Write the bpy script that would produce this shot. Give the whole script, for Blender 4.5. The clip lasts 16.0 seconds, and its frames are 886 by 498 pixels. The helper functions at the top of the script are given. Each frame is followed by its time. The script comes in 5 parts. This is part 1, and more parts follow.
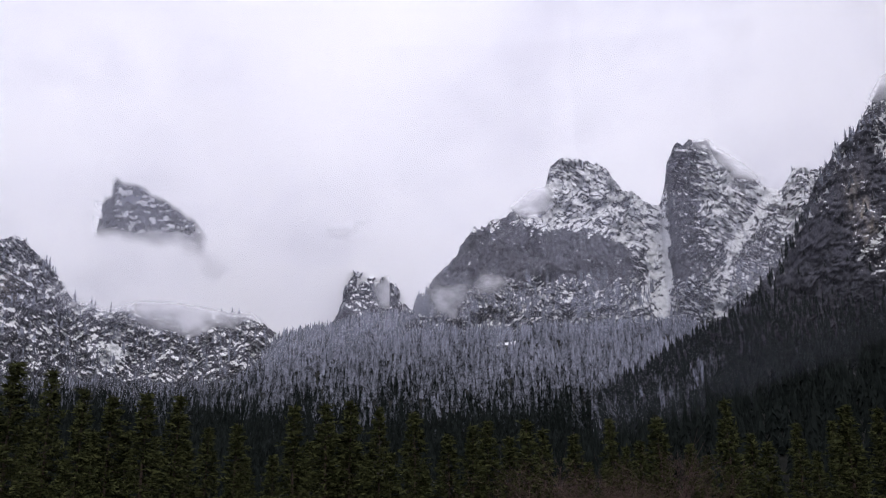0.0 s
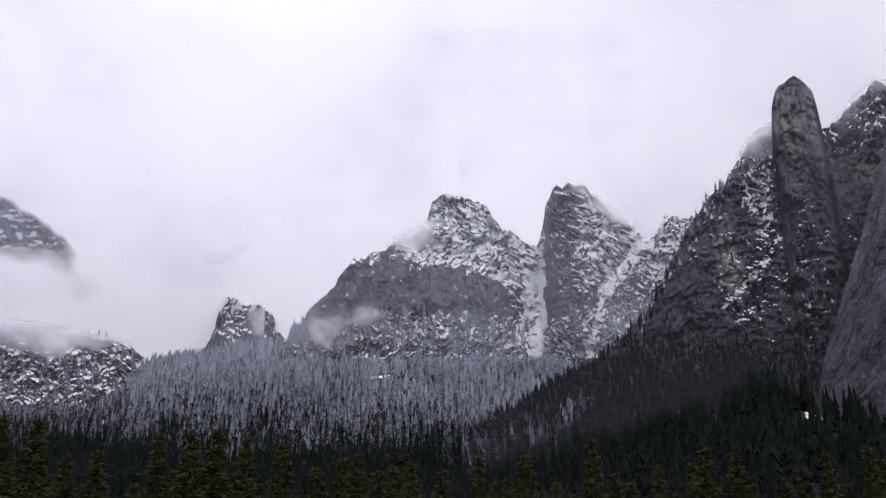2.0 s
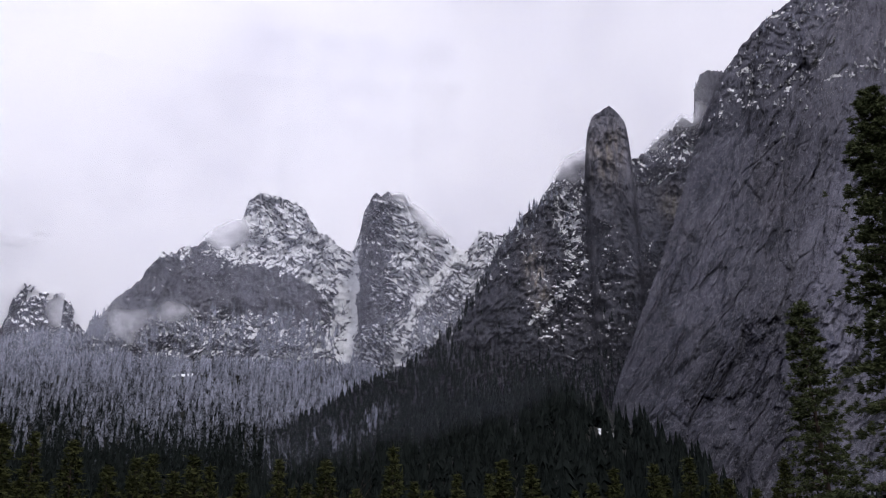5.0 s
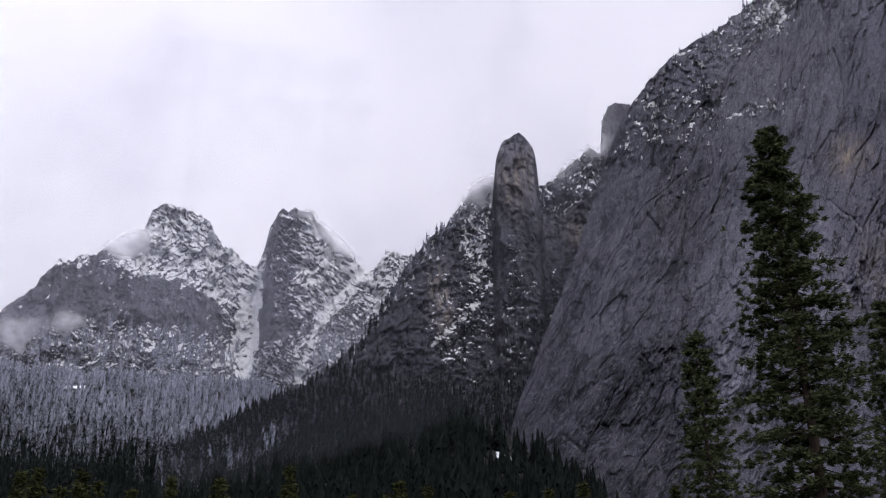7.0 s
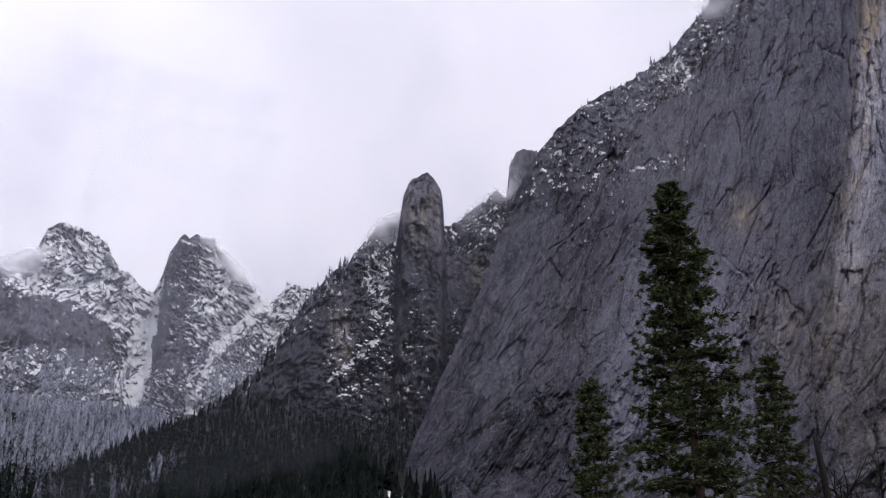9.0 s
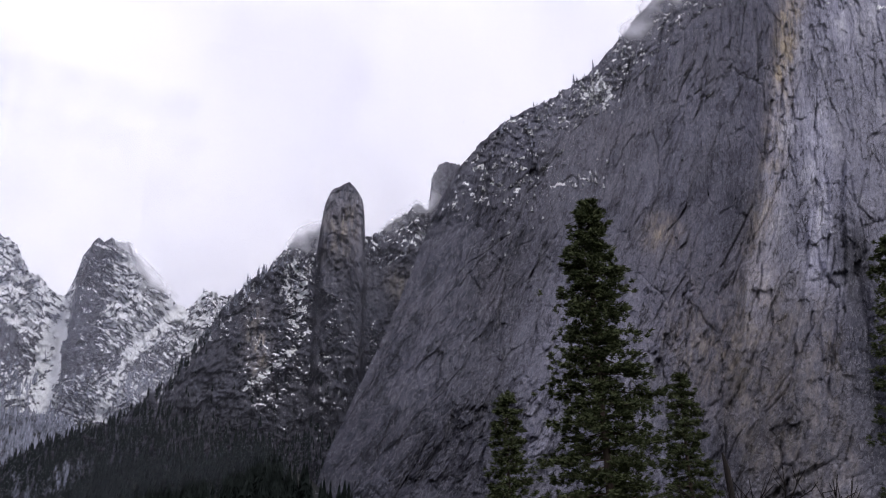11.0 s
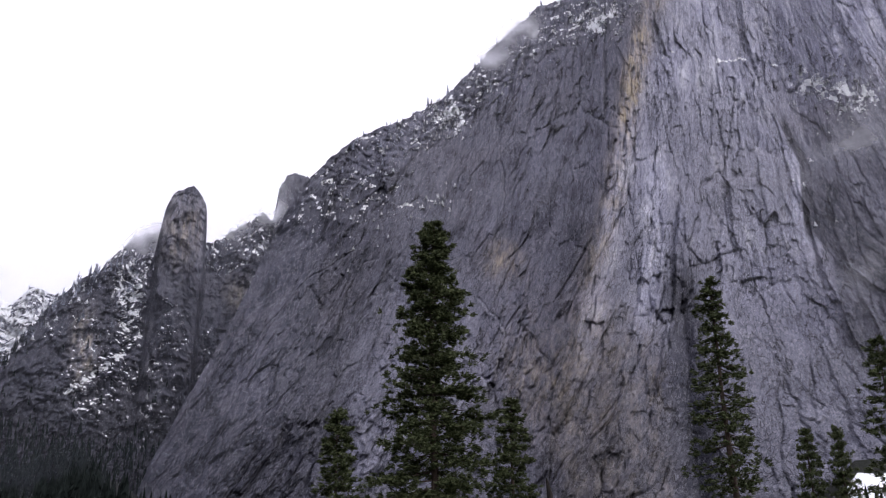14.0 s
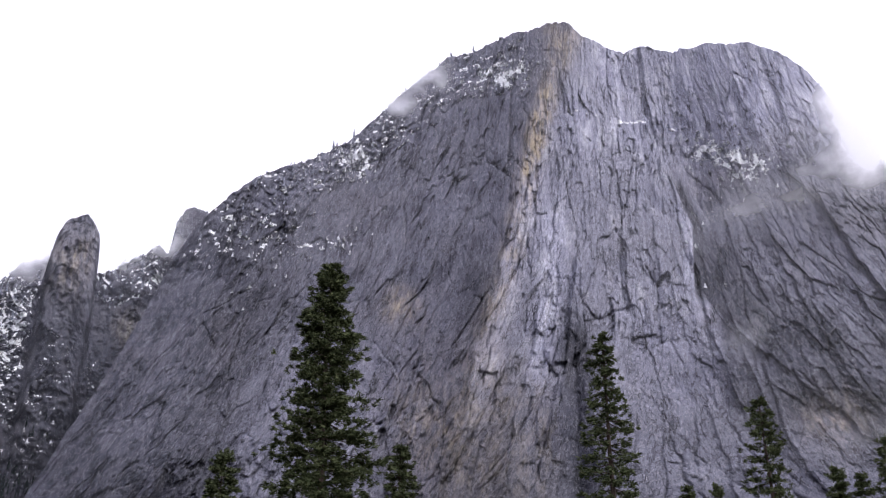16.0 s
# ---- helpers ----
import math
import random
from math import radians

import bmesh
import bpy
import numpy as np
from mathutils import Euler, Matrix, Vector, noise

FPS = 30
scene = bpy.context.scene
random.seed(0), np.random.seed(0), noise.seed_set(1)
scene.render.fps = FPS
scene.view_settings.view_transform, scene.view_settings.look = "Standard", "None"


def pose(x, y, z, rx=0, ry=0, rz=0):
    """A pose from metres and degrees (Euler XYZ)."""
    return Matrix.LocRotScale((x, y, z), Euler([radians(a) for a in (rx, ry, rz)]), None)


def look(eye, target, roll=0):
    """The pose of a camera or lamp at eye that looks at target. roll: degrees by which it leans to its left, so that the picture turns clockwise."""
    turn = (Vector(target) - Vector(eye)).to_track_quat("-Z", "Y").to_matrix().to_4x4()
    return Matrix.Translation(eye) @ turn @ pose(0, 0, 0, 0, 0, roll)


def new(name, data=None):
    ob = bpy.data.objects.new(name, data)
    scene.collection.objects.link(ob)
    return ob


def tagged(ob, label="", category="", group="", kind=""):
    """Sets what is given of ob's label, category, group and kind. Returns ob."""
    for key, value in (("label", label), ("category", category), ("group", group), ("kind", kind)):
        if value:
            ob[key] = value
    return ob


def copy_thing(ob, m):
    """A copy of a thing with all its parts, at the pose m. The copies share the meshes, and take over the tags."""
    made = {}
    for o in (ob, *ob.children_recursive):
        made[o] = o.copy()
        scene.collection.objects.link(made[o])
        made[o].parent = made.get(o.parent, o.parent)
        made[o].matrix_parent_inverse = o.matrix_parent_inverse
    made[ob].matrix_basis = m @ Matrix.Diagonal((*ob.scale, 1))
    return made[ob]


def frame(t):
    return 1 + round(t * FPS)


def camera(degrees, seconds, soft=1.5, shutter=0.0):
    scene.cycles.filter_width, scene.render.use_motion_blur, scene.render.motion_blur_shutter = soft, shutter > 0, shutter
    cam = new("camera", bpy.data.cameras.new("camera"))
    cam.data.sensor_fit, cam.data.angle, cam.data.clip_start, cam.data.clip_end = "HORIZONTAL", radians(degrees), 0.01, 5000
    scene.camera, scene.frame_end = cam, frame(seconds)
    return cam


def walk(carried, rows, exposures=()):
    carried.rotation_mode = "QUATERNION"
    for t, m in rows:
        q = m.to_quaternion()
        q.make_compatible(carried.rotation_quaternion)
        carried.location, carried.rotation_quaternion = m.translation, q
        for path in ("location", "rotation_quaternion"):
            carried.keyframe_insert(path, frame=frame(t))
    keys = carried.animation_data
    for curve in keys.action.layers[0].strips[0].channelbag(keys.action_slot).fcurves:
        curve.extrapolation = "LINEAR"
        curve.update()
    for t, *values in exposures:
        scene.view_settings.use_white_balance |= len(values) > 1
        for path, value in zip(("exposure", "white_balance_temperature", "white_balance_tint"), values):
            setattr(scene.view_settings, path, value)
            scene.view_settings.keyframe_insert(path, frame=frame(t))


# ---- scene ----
EYE = 1.65
cam = camera(45.71, 16.0, soft=1.2)
# seconds, then the camera's turn about x, y and z in degrees: it pans where it stands
ROWS = [
    (0.0, 110.070, 0.623, 0.238), (0.5, 110.439, 0.476, -1.216), (1.0, 111.011, 0.275, -2.798),
    (1.5, 111.461, 0.476, -4.904), (2.0, 111.794, 0.440, -6.869), (2.5, 111.696, 0.865, -8.814),
    (3.0, 111.432, 0.897, -10.881), (3.5, 111.488, 0.827, -13.046), (4.0, 111.567, 0.541, -14.327),
    (4.2, 111.646, 0.417, -15.097), (6.3, 112.331, 0.599, -20.945), (6.5, 112.357, 0.386, -21.591),
    (7.0, 113.079, 0.408, -23.207), (7.5, 113.580, 0.136, -25.020), (8.0, 114.121, 0.122, -25.998),
    (8.5, 114.673, 0.158, -27.355), (9.0, 115.113, -0.243, -29.256), (9.5, 114.805, -0.022, -30.906),
    (9.7, 114.981, 0.146, -31.240), (12.0, 116.008, -0.047, -37.070), (12.5, 116.165, -0.042, -39.055),
    (13.0, 116.002, 0.096, -40.263), (13.5, 116.085, 0.281, -41.532), (14.0, 116.612, 0.427, -43.192),
    (14.5, 117.617, 0.441, -44.504), (15.0, 117.871, 0.586, -46.087), (15.5, 118.597, 0.616, -47.906),
    (16.0, 119.038, 0.362, -49.426),
]
walk(cam, [(t, pose(0, 0, EYE, rx, ry, rz)) for t, rx, ry, rz in ROWS],
     [(0.0, 0.0), (4.0, 0.0), (9.0, 0.03), (12.5, 0.33), (14.5, 0.63), (16.0, 0.88)])

# ---- sky and light: a bright overcast with a broad, veiled sun behind the right shoulder ----
world = bpy.data.worlds.new("overcast_sky")
scene.world = world
world.use_nodes = True
wt = world.node_tree
wt.nodes.clear()


def node(tree, kind, **inputs):
    """A node with its inputs set by name or number; a node or socket given as a value is linked."""
    n = tree.nodes.new(kind)
    for key, value in inputs.items():
        socket = n.inputs[int(key[1:])] if key[0] == "i" and key[1:].isdigit() else n.inputs[key.replace("_", " ")]
        if isinstance(value, bpy.types.NodeSocket):
            tree.links.new(value, socket)
        elif isinstance(value, bpy.types.Node):
            tree.links.new(value.outputs[0], socket)
        else:
            socket.default_value = value
    return n


def ramp(tree, fac, stops):
    """A colour ramp over (place, colour) stops; a number stands for a grey."""
    n = node(tree, "ShaderNodeValToRGB", Fac=fac)
    els = n.color_ramp.elements
    while len(els) < len(stops):
        els.new(0.5)
    for e, (p, c) in zip(els, stops):
        e.position = p
        e.color = (c, c, c, 1) if isinstance(c, (int, float)) else (*c, 1)
    return n


def maths(tree, op, a, b=0.0, clamp=False):
    n = node(tree, "ShaderNodeMath", i0=a, i1=b)
    n.operation, n.use_clamp = op, clamp
    return n


def blend(tree, fac, a, b, kind="MIX"):
    n = tree.nodes.new("ShaderNodeMix")
    n.data_type, n.blend_type = "RGBA", kind
    for i, value in ((0, fac), (6, a), (7, b)):
        s = n.inputs[i]
        if isinstance(value, bpy.types.Node):
            value = value.outputs[2] if value.bl_idname == "ShaderNodeMix" else value.outputs[0]
        if isinstance(value, bpy.types.NodeSocket):
            tree.links.new(value, s)
        elif i == 0:
            s.default_value = value
        else:
            s.default_value = (*value, 1)
    return n.outputs[2]


SUN_AZ, SUN_EL = 172.0, 42.0
sky = wt.nodes.new("ShaderNodeTexSky")
sky.sky_type, sky.sun_disc = "NISHITA", False
sky.sun_elevation, sky.sun_rotation = radians(SUN_EL), radians(SUN_AZ)
coord = wt.nodes.new("ShaderNodeTexCoord")
big = node(wt, "ShaderNodeTexNoise", Vector=coord.outputs["Generated"], Scale=3.2, Detail=4.0, Roughness=0.5)
cloud = ramp(wt, big, [(0.32, (0.70, 0.69, 0.83)), (0.50, (0.87, 0.855, 0.99)), (0.66, (1.03, 1.01, 1.11))])
veil = blend(wt, 0.985, node(wt, "ShaderNodeVectorMath", i0=sky, i1=(0.12, 0.12, 0.12)).outputs[0], cloud)
wt.nodes["Vector Math"].operation = "MULTIPLY"
out = node(wt, "ShaderNodeOutputWorld", Surface=node(wt, "ShaderNodeBackground", Color=veil, Strength=0.95))

sun = new("sun", bpy.data.lights.new("sun", "SUN"))
sun.data.energy, sun.data.angle, sun.data.color = 1.5, radians(18), (1.0, 0.97, 0.96)
sa, se = radians(SUN_AZ), radians(SUN_EL)
sun.matrix_world = look((0, 0, 0), (-math.sin(sa) * math.cos(se), -math.cos(sa) * math.cos(se), -math.sin(se)))

# ---- noise and mesh helpers ----


def lattice(ix, iy, iz, seed):
    h = (ix * 374761393 + iy * 668265263 + iz * 2147483647 + seed * 1274126177) & 0xFFFFFFFF
    h = ((h ^ (h >> 13)) * 1274126177) & 0xFFFFFFFF
    h = ((h ^ (h >> 16)) * 2246822519) & 0xFFFFFFFF
    return ((h ^ (h >> 15)) & 0xFFFFFF) / float(0xFFFFFF)


def value_noise(x, y, z=0.0, seed=0):
    """Smooth noise between -1 and 1 on arrays."""
    x, y, z = np.broadcast_arrays(np.asarray(x, float), np.asarray(y, float), np.asarray(z, float))
    fx, fy, fz = np.floor(x), np.floor(y), np.floor(z)
    ix, iy, iz = fx.astype(np.int64), fy.astype(np.int64), fz.astype(np.int64)
    u, v, w = x - fx, y - fy, z - fz
    u, v, w = (q * q * q * (q * (q * 6 - 15) + 10) for q in (u, v, w))
    total = 0
    for dx in (0, 1):
        for dy in (0, 1):
            for dz in (0, 1):
                wt_ = (u if dx else 1 - u) * (v if dy else 1 - v) * (w if dz else 1 - w)
                total = total + wt_ * lattice(ix + dx, iy + dy, iz + dz, seed)
    return total * 2 - 1


def fbm(x, y, z=0.0, octaves=5, seed=0, gain=0.5, ridged=False):
    total, amp, norm = 0, 1.0, 0.0
    for o in range(octaves):
        k = 2.03 ** o
        n = value_noise(x * k, y * k, np.asarray(z) * k, seed + 17 * o)
        total = total + amp * ((1 - 2 * np.abs(n)) if ridged else n)
        norm += amp
        amp *= gain
    return total / norm


def step(a, b, x):
    t = np.clip((x - a) / (b - a), 0, 1)
    return t * t * (3 - 2 * t)


def mesh_from(name, verts, faces, smooth=False):
    """A mesh from arrays: verts (n, 3), faces (m, 3) or (m, 4)."""
    me = bpy.data.meshes.new(name)
    verts, faces = np.asarray(verts, np.float32), np.asarray(faces, np.int32)
    k = faces.shape[1]
    me.vertices.add(len(verts))
    me.vertices.foreach_set("co", verts.ravel())
    me.loops.add(faces.size)
    me.loops.foreach_set("vertex_index", faces.ravel())
    me.polygons.add(len(faces))
    me.polygons.foreach_set("loop_start", np.arange(0, faces.size, k, dtype=np.int32))
    me.polygons.foreach_set("use_smooth", np.full(len(faces), smooth))
    me.update(calc_edges=True)
    return me


def attribute(me, name, values):
    values = np.asarray(values, np.float32)
    vector = values.ndim == 2
    a = me.attributes.new(name, "FLOAT_VECTOR" if vector else "FLOAT", "POINT")
    a.data.foreach_set("vector" if vector else "value", values.ravel())


def grid_faces(rows, cols, wrap=False):
    i = np.arange(rows - 1)[:, None] * cols + np.arange(cols if wrap else cols - 1)[None, :]
    j = np.arange(rows - 1)[:, None] * cols + (np.arange(cols if wrap else cols - 1)[None, :] + 1) % cols
    return np.stack([i, j, j + cols, i + cols], -1).reshape(-1, 4)


def polar(az, d, z):
    a = np.radians(az)
    return np.stack(np.broadcast_arrays(np.sin(a) * d, np.cos(a) * d, z), -1)


def height(el, d):
    return EYE + d * np.tan(np.radians(el))


def grid_normals(p):
    du = np.gradient(p, axis=1)
    dv = np.gradient(p, axis=0)
    n = np.cross(du, dv)
    return n / np.maximum(np.linalg.norm(n, axis=-1, keepdims=True), 1e-9)


def smooth_line(x, xs, ys, h):
    """A line through (xs, ys), eased at the knots."""
    x = np.asarray(x, float)
    return sum(np.interp(x + o * h, xs, ys) for o in (-1, -0.5, 0, 0.5, 1)) / 5


# ---- materials ----


def material(name):
    m = bpy.data.materials.new(name)
    m.use_nodes = True
    t = m.node_tree
    t.nodes.clear()
    return m, t


def finish(t, colour, roughness=0.85, bump=None, strength=0.4, distance=0.5, specular=0.12):
    b = node(t, "ShaderNodeBsdfPrincipled", Base_Color=colour, Roughness=roughness)
    b.inputs["Specular IOR Level"].default_value = specular
    if bump is not None:
        t.links.new(node(t, "ShaderNodeBump", Height=bump, Strength=strength, Distance=distance).outputs[0], b.inputs["Normal"])
    node(t, "ShaderNodeOutputMaterial", Surface=b)


def attr(t, name, vector=False):
    n = t.nodes.new("ShaderNodeAttribute")
    n.attribute_name = name
    return n.outputs["Vector" if vector else "Fac"]


def voronoi(t, vector, feature):
    n = t.nodes.new("ShaderNodeTexVoronoi")
    n.feature = feature
    t.links.new(vector.outputs[0], n.inputs["Vector"])
    return n


def rock_material(name, dark, mid, light, tan, streak=1.0, snow_soft=1.2):
    """Weathered granite: water streaks along the face's own flow, slabs and seams, a tone for pale stone and painted
    shade, tan stains, and snow where it lies.
    """
    m, t = material(name)
    flow = attr(t, "flow", True)
    obj = t.nodes.new("ShaderNodeTexCoord").outputs["Object"]

    def shifted(vector, noise_node, amount):
        push = node(t, "ShaderNodeVectorMath", i0=noise_node.outputs["Color"], i1=amount)
        push.operation = "MULTIPLY"
        return node(t, "ShaderNodeVectorMath", i0=vector, i1=push)

    def stretch(vector, across, along):
        return node(t, "ShaderNodeMapping", Vector=vector, Scale=(across * streak, along * streak, 1))

    bend = node(t, "ShaderNodeTexNoise", Vector=stretch(flow, 0.8, 0.28), Scale=1.0, Detail=2.0, Roughness=0.5)
    crinkle = node(t, "ShaderNodeTexNoise", Vector=flow, Scale=5.0 * streak, Detail=3.0, Roughness=0.6)
    warped = shifted(shifted(flow, bend, (0.45, 0.6, 0.0)), crinkle, (0.07, 0.20, 0.0))
    broad = node(t, "ShaderNodeTexNoise", Vector=stretch(warped, 0.8, 0.42), Scale=1.0, Detail=8.0, Roughness=0.68)
    fine = node(t, "ShaderNodeTexNoise", Vector=stretch(warped, 5.0, 1.3), Scale=1.0, Detail=5.0, Roughness=0.65)
    patch = node(t, "ShaderNodeTexNoise", Vector=obj, Scale=0.014, Detail=3.0, Roughness=0.6)
    grain = node(t, "ShaderNodeTexNoise", Vector=stretch(warped, 10.0, 7.0), Scale=1.0, Detail=5.0, Roughness=0.75)
    long_field = node(t, "ShaderNodeTexNoise", Vector=stretch(warped, 1.3, 0.42), Scale=1.0, Detail=7.0, Roughness=0.55)
    short_field = node(t, "ShaderNodeTexNoise", Vector=stretch(warped, 3.4, 1.7), Scale=1.0, Detail=5.0, Roughness=0.55)
    slab_at, chip_at = stretch(warped, 1.9, 0.7), stretch(warped, 6.5, 3.4)
    slabs, chips = voronoi(t, slab_at, "F1"), voronoi(t, chip_at, "F1")
    seams = voronoi(t, stretch(warped, 1.2, 0.45), "DISTANCE_TO_EDGE")
    nicks = voronoi(t, stretch(warped, 3.6, 1.8), "DISTANCE_TO_EDGE")
    slab_tone = node(t, "ShaderNodeSeparateColor", Color=slabs.outputs["Color"]).outputs[0]
    chip_tone = node(t, "ShaderNodeSeparateColor", Color=chips.outputs["Color"]).outputs[0]
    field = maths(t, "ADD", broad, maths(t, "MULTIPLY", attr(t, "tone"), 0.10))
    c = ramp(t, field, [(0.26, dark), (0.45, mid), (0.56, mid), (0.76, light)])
    # tone brings pale stone and painted shade into the colour
    tone_and_shade = maths(t, "ADD", maths(t, "MULTIPLY", attr(t, "tone"), 0.50), maths(t, "ADD", maths(t, "MULTIPLY", fine, 0.08), 0.46))
    c = blend(t, 1.0, c, ramp(t, tone_and_shade, [(0.10, 0.45), (0.50, 1.0), (0.90, 1.75)]), "MULTIPLY")
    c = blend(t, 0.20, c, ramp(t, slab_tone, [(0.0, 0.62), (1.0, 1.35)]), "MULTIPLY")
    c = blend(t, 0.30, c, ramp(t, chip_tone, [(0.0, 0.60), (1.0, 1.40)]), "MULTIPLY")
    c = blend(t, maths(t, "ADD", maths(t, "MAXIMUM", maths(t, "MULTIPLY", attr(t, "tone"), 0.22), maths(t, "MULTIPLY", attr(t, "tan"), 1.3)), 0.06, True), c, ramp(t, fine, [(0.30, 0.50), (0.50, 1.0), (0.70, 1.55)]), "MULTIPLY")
    c = blend(t, 0.55, c, ramp(t, patch, [(0.30, (0.66, 0.66, 0.74)), (0.52, (1.0, 1.0, 1.0)), (0.72, (1.22, 1.15, 1.10))]), "MULTIPLY")
    c = blend(t, 0.42, c, ramp(t, grain, [(0.30, 0.45), (0.50, 1.0), (0.70, 1.5)]), "MULTIPLY")
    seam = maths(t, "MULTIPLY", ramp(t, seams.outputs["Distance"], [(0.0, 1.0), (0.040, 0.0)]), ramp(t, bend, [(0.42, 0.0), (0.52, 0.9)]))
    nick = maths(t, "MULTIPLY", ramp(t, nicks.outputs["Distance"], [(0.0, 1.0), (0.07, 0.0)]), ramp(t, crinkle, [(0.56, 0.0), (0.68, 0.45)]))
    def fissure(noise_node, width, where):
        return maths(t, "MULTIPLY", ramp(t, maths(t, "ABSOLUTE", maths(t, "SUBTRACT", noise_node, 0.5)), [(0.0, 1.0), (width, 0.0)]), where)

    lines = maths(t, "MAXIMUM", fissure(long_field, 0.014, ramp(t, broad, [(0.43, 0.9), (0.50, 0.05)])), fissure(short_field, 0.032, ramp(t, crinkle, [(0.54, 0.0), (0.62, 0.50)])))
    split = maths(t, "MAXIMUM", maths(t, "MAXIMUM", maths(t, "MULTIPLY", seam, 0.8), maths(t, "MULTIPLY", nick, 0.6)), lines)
    # lit edges painted as a pale line along one side of fine fissures
    lit_edge = ramp(t, maths(t, "MULTIPLY", maths(t, "SUBTRACT", short_field, 0.5), 1.0), [(0.0, 0.0), (0.02, 0.0), (0.045, 1.0), (0.07, 0.0)])
    c = blend(t, maths(t, "MULTIPLY", lit_edge, 0.30), c, light)
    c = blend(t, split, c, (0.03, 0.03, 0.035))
    stain = maths(t, "MULTIPLY", attr(t, "tan"), ramp(t, fine, [(0.38, 0.25), (0.62, 1.25)]), True)
    c = blend(t, stain, c, tan)
    cover = maths(t, "ADD", attr(t, "snow"), maths(t, "MULTIPLY", maths(t, "SUBTRACT", grain, 0.5), snow_soft))
    lies = ramp(t, cover, [(0.47, 0.0), (0.55, 1.0)])
    c = blend(t, lies, c, (0.90, 0.91, 0.94))

    def planes(cells, vector):
        tilt = node(t, "ShaderNodeVectorMath", i0=cells.outputs["Color"], i1=(0.5, 0.5, 0.5))
        tilt.operation = "SUBTRACT"
        away = node(t, "ShaderNodeVectorMath", i0=vector, i1=cells.outputs["Position"])
        away.operation = "SUBTRACT"
        lean = node(t, "ShaderNodeVectorMath", i0=tilt, i1=away)
        lean.operation = "DOT_PRODUCT"
        return lean.outputs["Value"]

    rough_here = ramp(t, patch, [(0.42, 0.1), (0.58, 1.0)])
    blocks = maths(t, "MULTIPLY", maths(t, "ADD", maths(t, "MULTIPLY", slab_tone, 0.9), maths(t, "MULTIPLY", chip_tone, 0.5)), rough_here)
    slabs_high = maths(t, "ADD", maths(t, "MULTIPLY", maths(t, "FLOOR", maths(t, "MULTIPLY", long_field, 9.0)), 0.55), maths(t, "MULTIPLY", maths(t, "FLOOR", maths(t, "MULTIPLY", short_field, 9.0)), 0.20))
    facing = maths(t, "ADD", maths(t, "MULTIPLY", planes(slabs, slab_at), 2.2), maths(t, "MULTIPLY", planes(chips, chip_at), 0.8))
    relief = maths(t, "ADD", maths(t, "ADD", maths(t, "MULTIPLY", fine, 0.15), maths(t, "MULTIPLY", grain, 0.45)), maths(t, "ADD", blocks, facing))
    finish(t, c, 0.9, maths(t, "SUBTRACT", maths(t, "ADD", relief, slabs_high), split), 0.9, 1.8)
    return m


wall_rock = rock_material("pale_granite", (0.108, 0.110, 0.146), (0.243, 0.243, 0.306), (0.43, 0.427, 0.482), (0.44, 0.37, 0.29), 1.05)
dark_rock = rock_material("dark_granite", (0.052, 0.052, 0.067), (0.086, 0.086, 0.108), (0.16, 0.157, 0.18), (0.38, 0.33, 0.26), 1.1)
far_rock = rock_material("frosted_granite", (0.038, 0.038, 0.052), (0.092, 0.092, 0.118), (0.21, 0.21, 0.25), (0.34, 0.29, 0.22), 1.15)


def ground_material():
    m, t = material("forest_floor")
    obj = t.nodes.new("ShaderNodeTexCoord").outputs["Object"]
    n1 = node(t, "ShaderNodeTexNoise", Vector=obj, Scale=0.03, Detail=8.0, Roughness=0.65)
    n2 = node(t, "ShaderNodeTexNoise", Vector=obj, Scale=1.2, Detail=6.0, Roughness=0.7)
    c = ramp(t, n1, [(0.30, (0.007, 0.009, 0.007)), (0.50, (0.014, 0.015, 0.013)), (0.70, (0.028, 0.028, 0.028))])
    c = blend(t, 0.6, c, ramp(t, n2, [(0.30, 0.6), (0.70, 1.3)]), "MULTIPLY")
    n3 = node(t, "ShaderNodeTexNoise", Vector=obj, Scale=0.11, Detail=6.0, Roughness=0.7)
    cover = maths(t, "ADD", attr(t, "snow"), maths(t, "ADD", maths(t, "MULTIPLY", maths(t, "SUBTRACT", n1, 0.5), 0.6), maths(t, "MULTIPLY", maths(t, "SUBTRACT", n3, 0.5), 1.5)))
    c = blend(t, ramp(t, cover, [(0.46, 0.0), (0.56, 1.0)]), c, (0.78, 0.80, 0.85))
    finish(t, c, 0.95, n2, 0.6, 0.3)
    return m


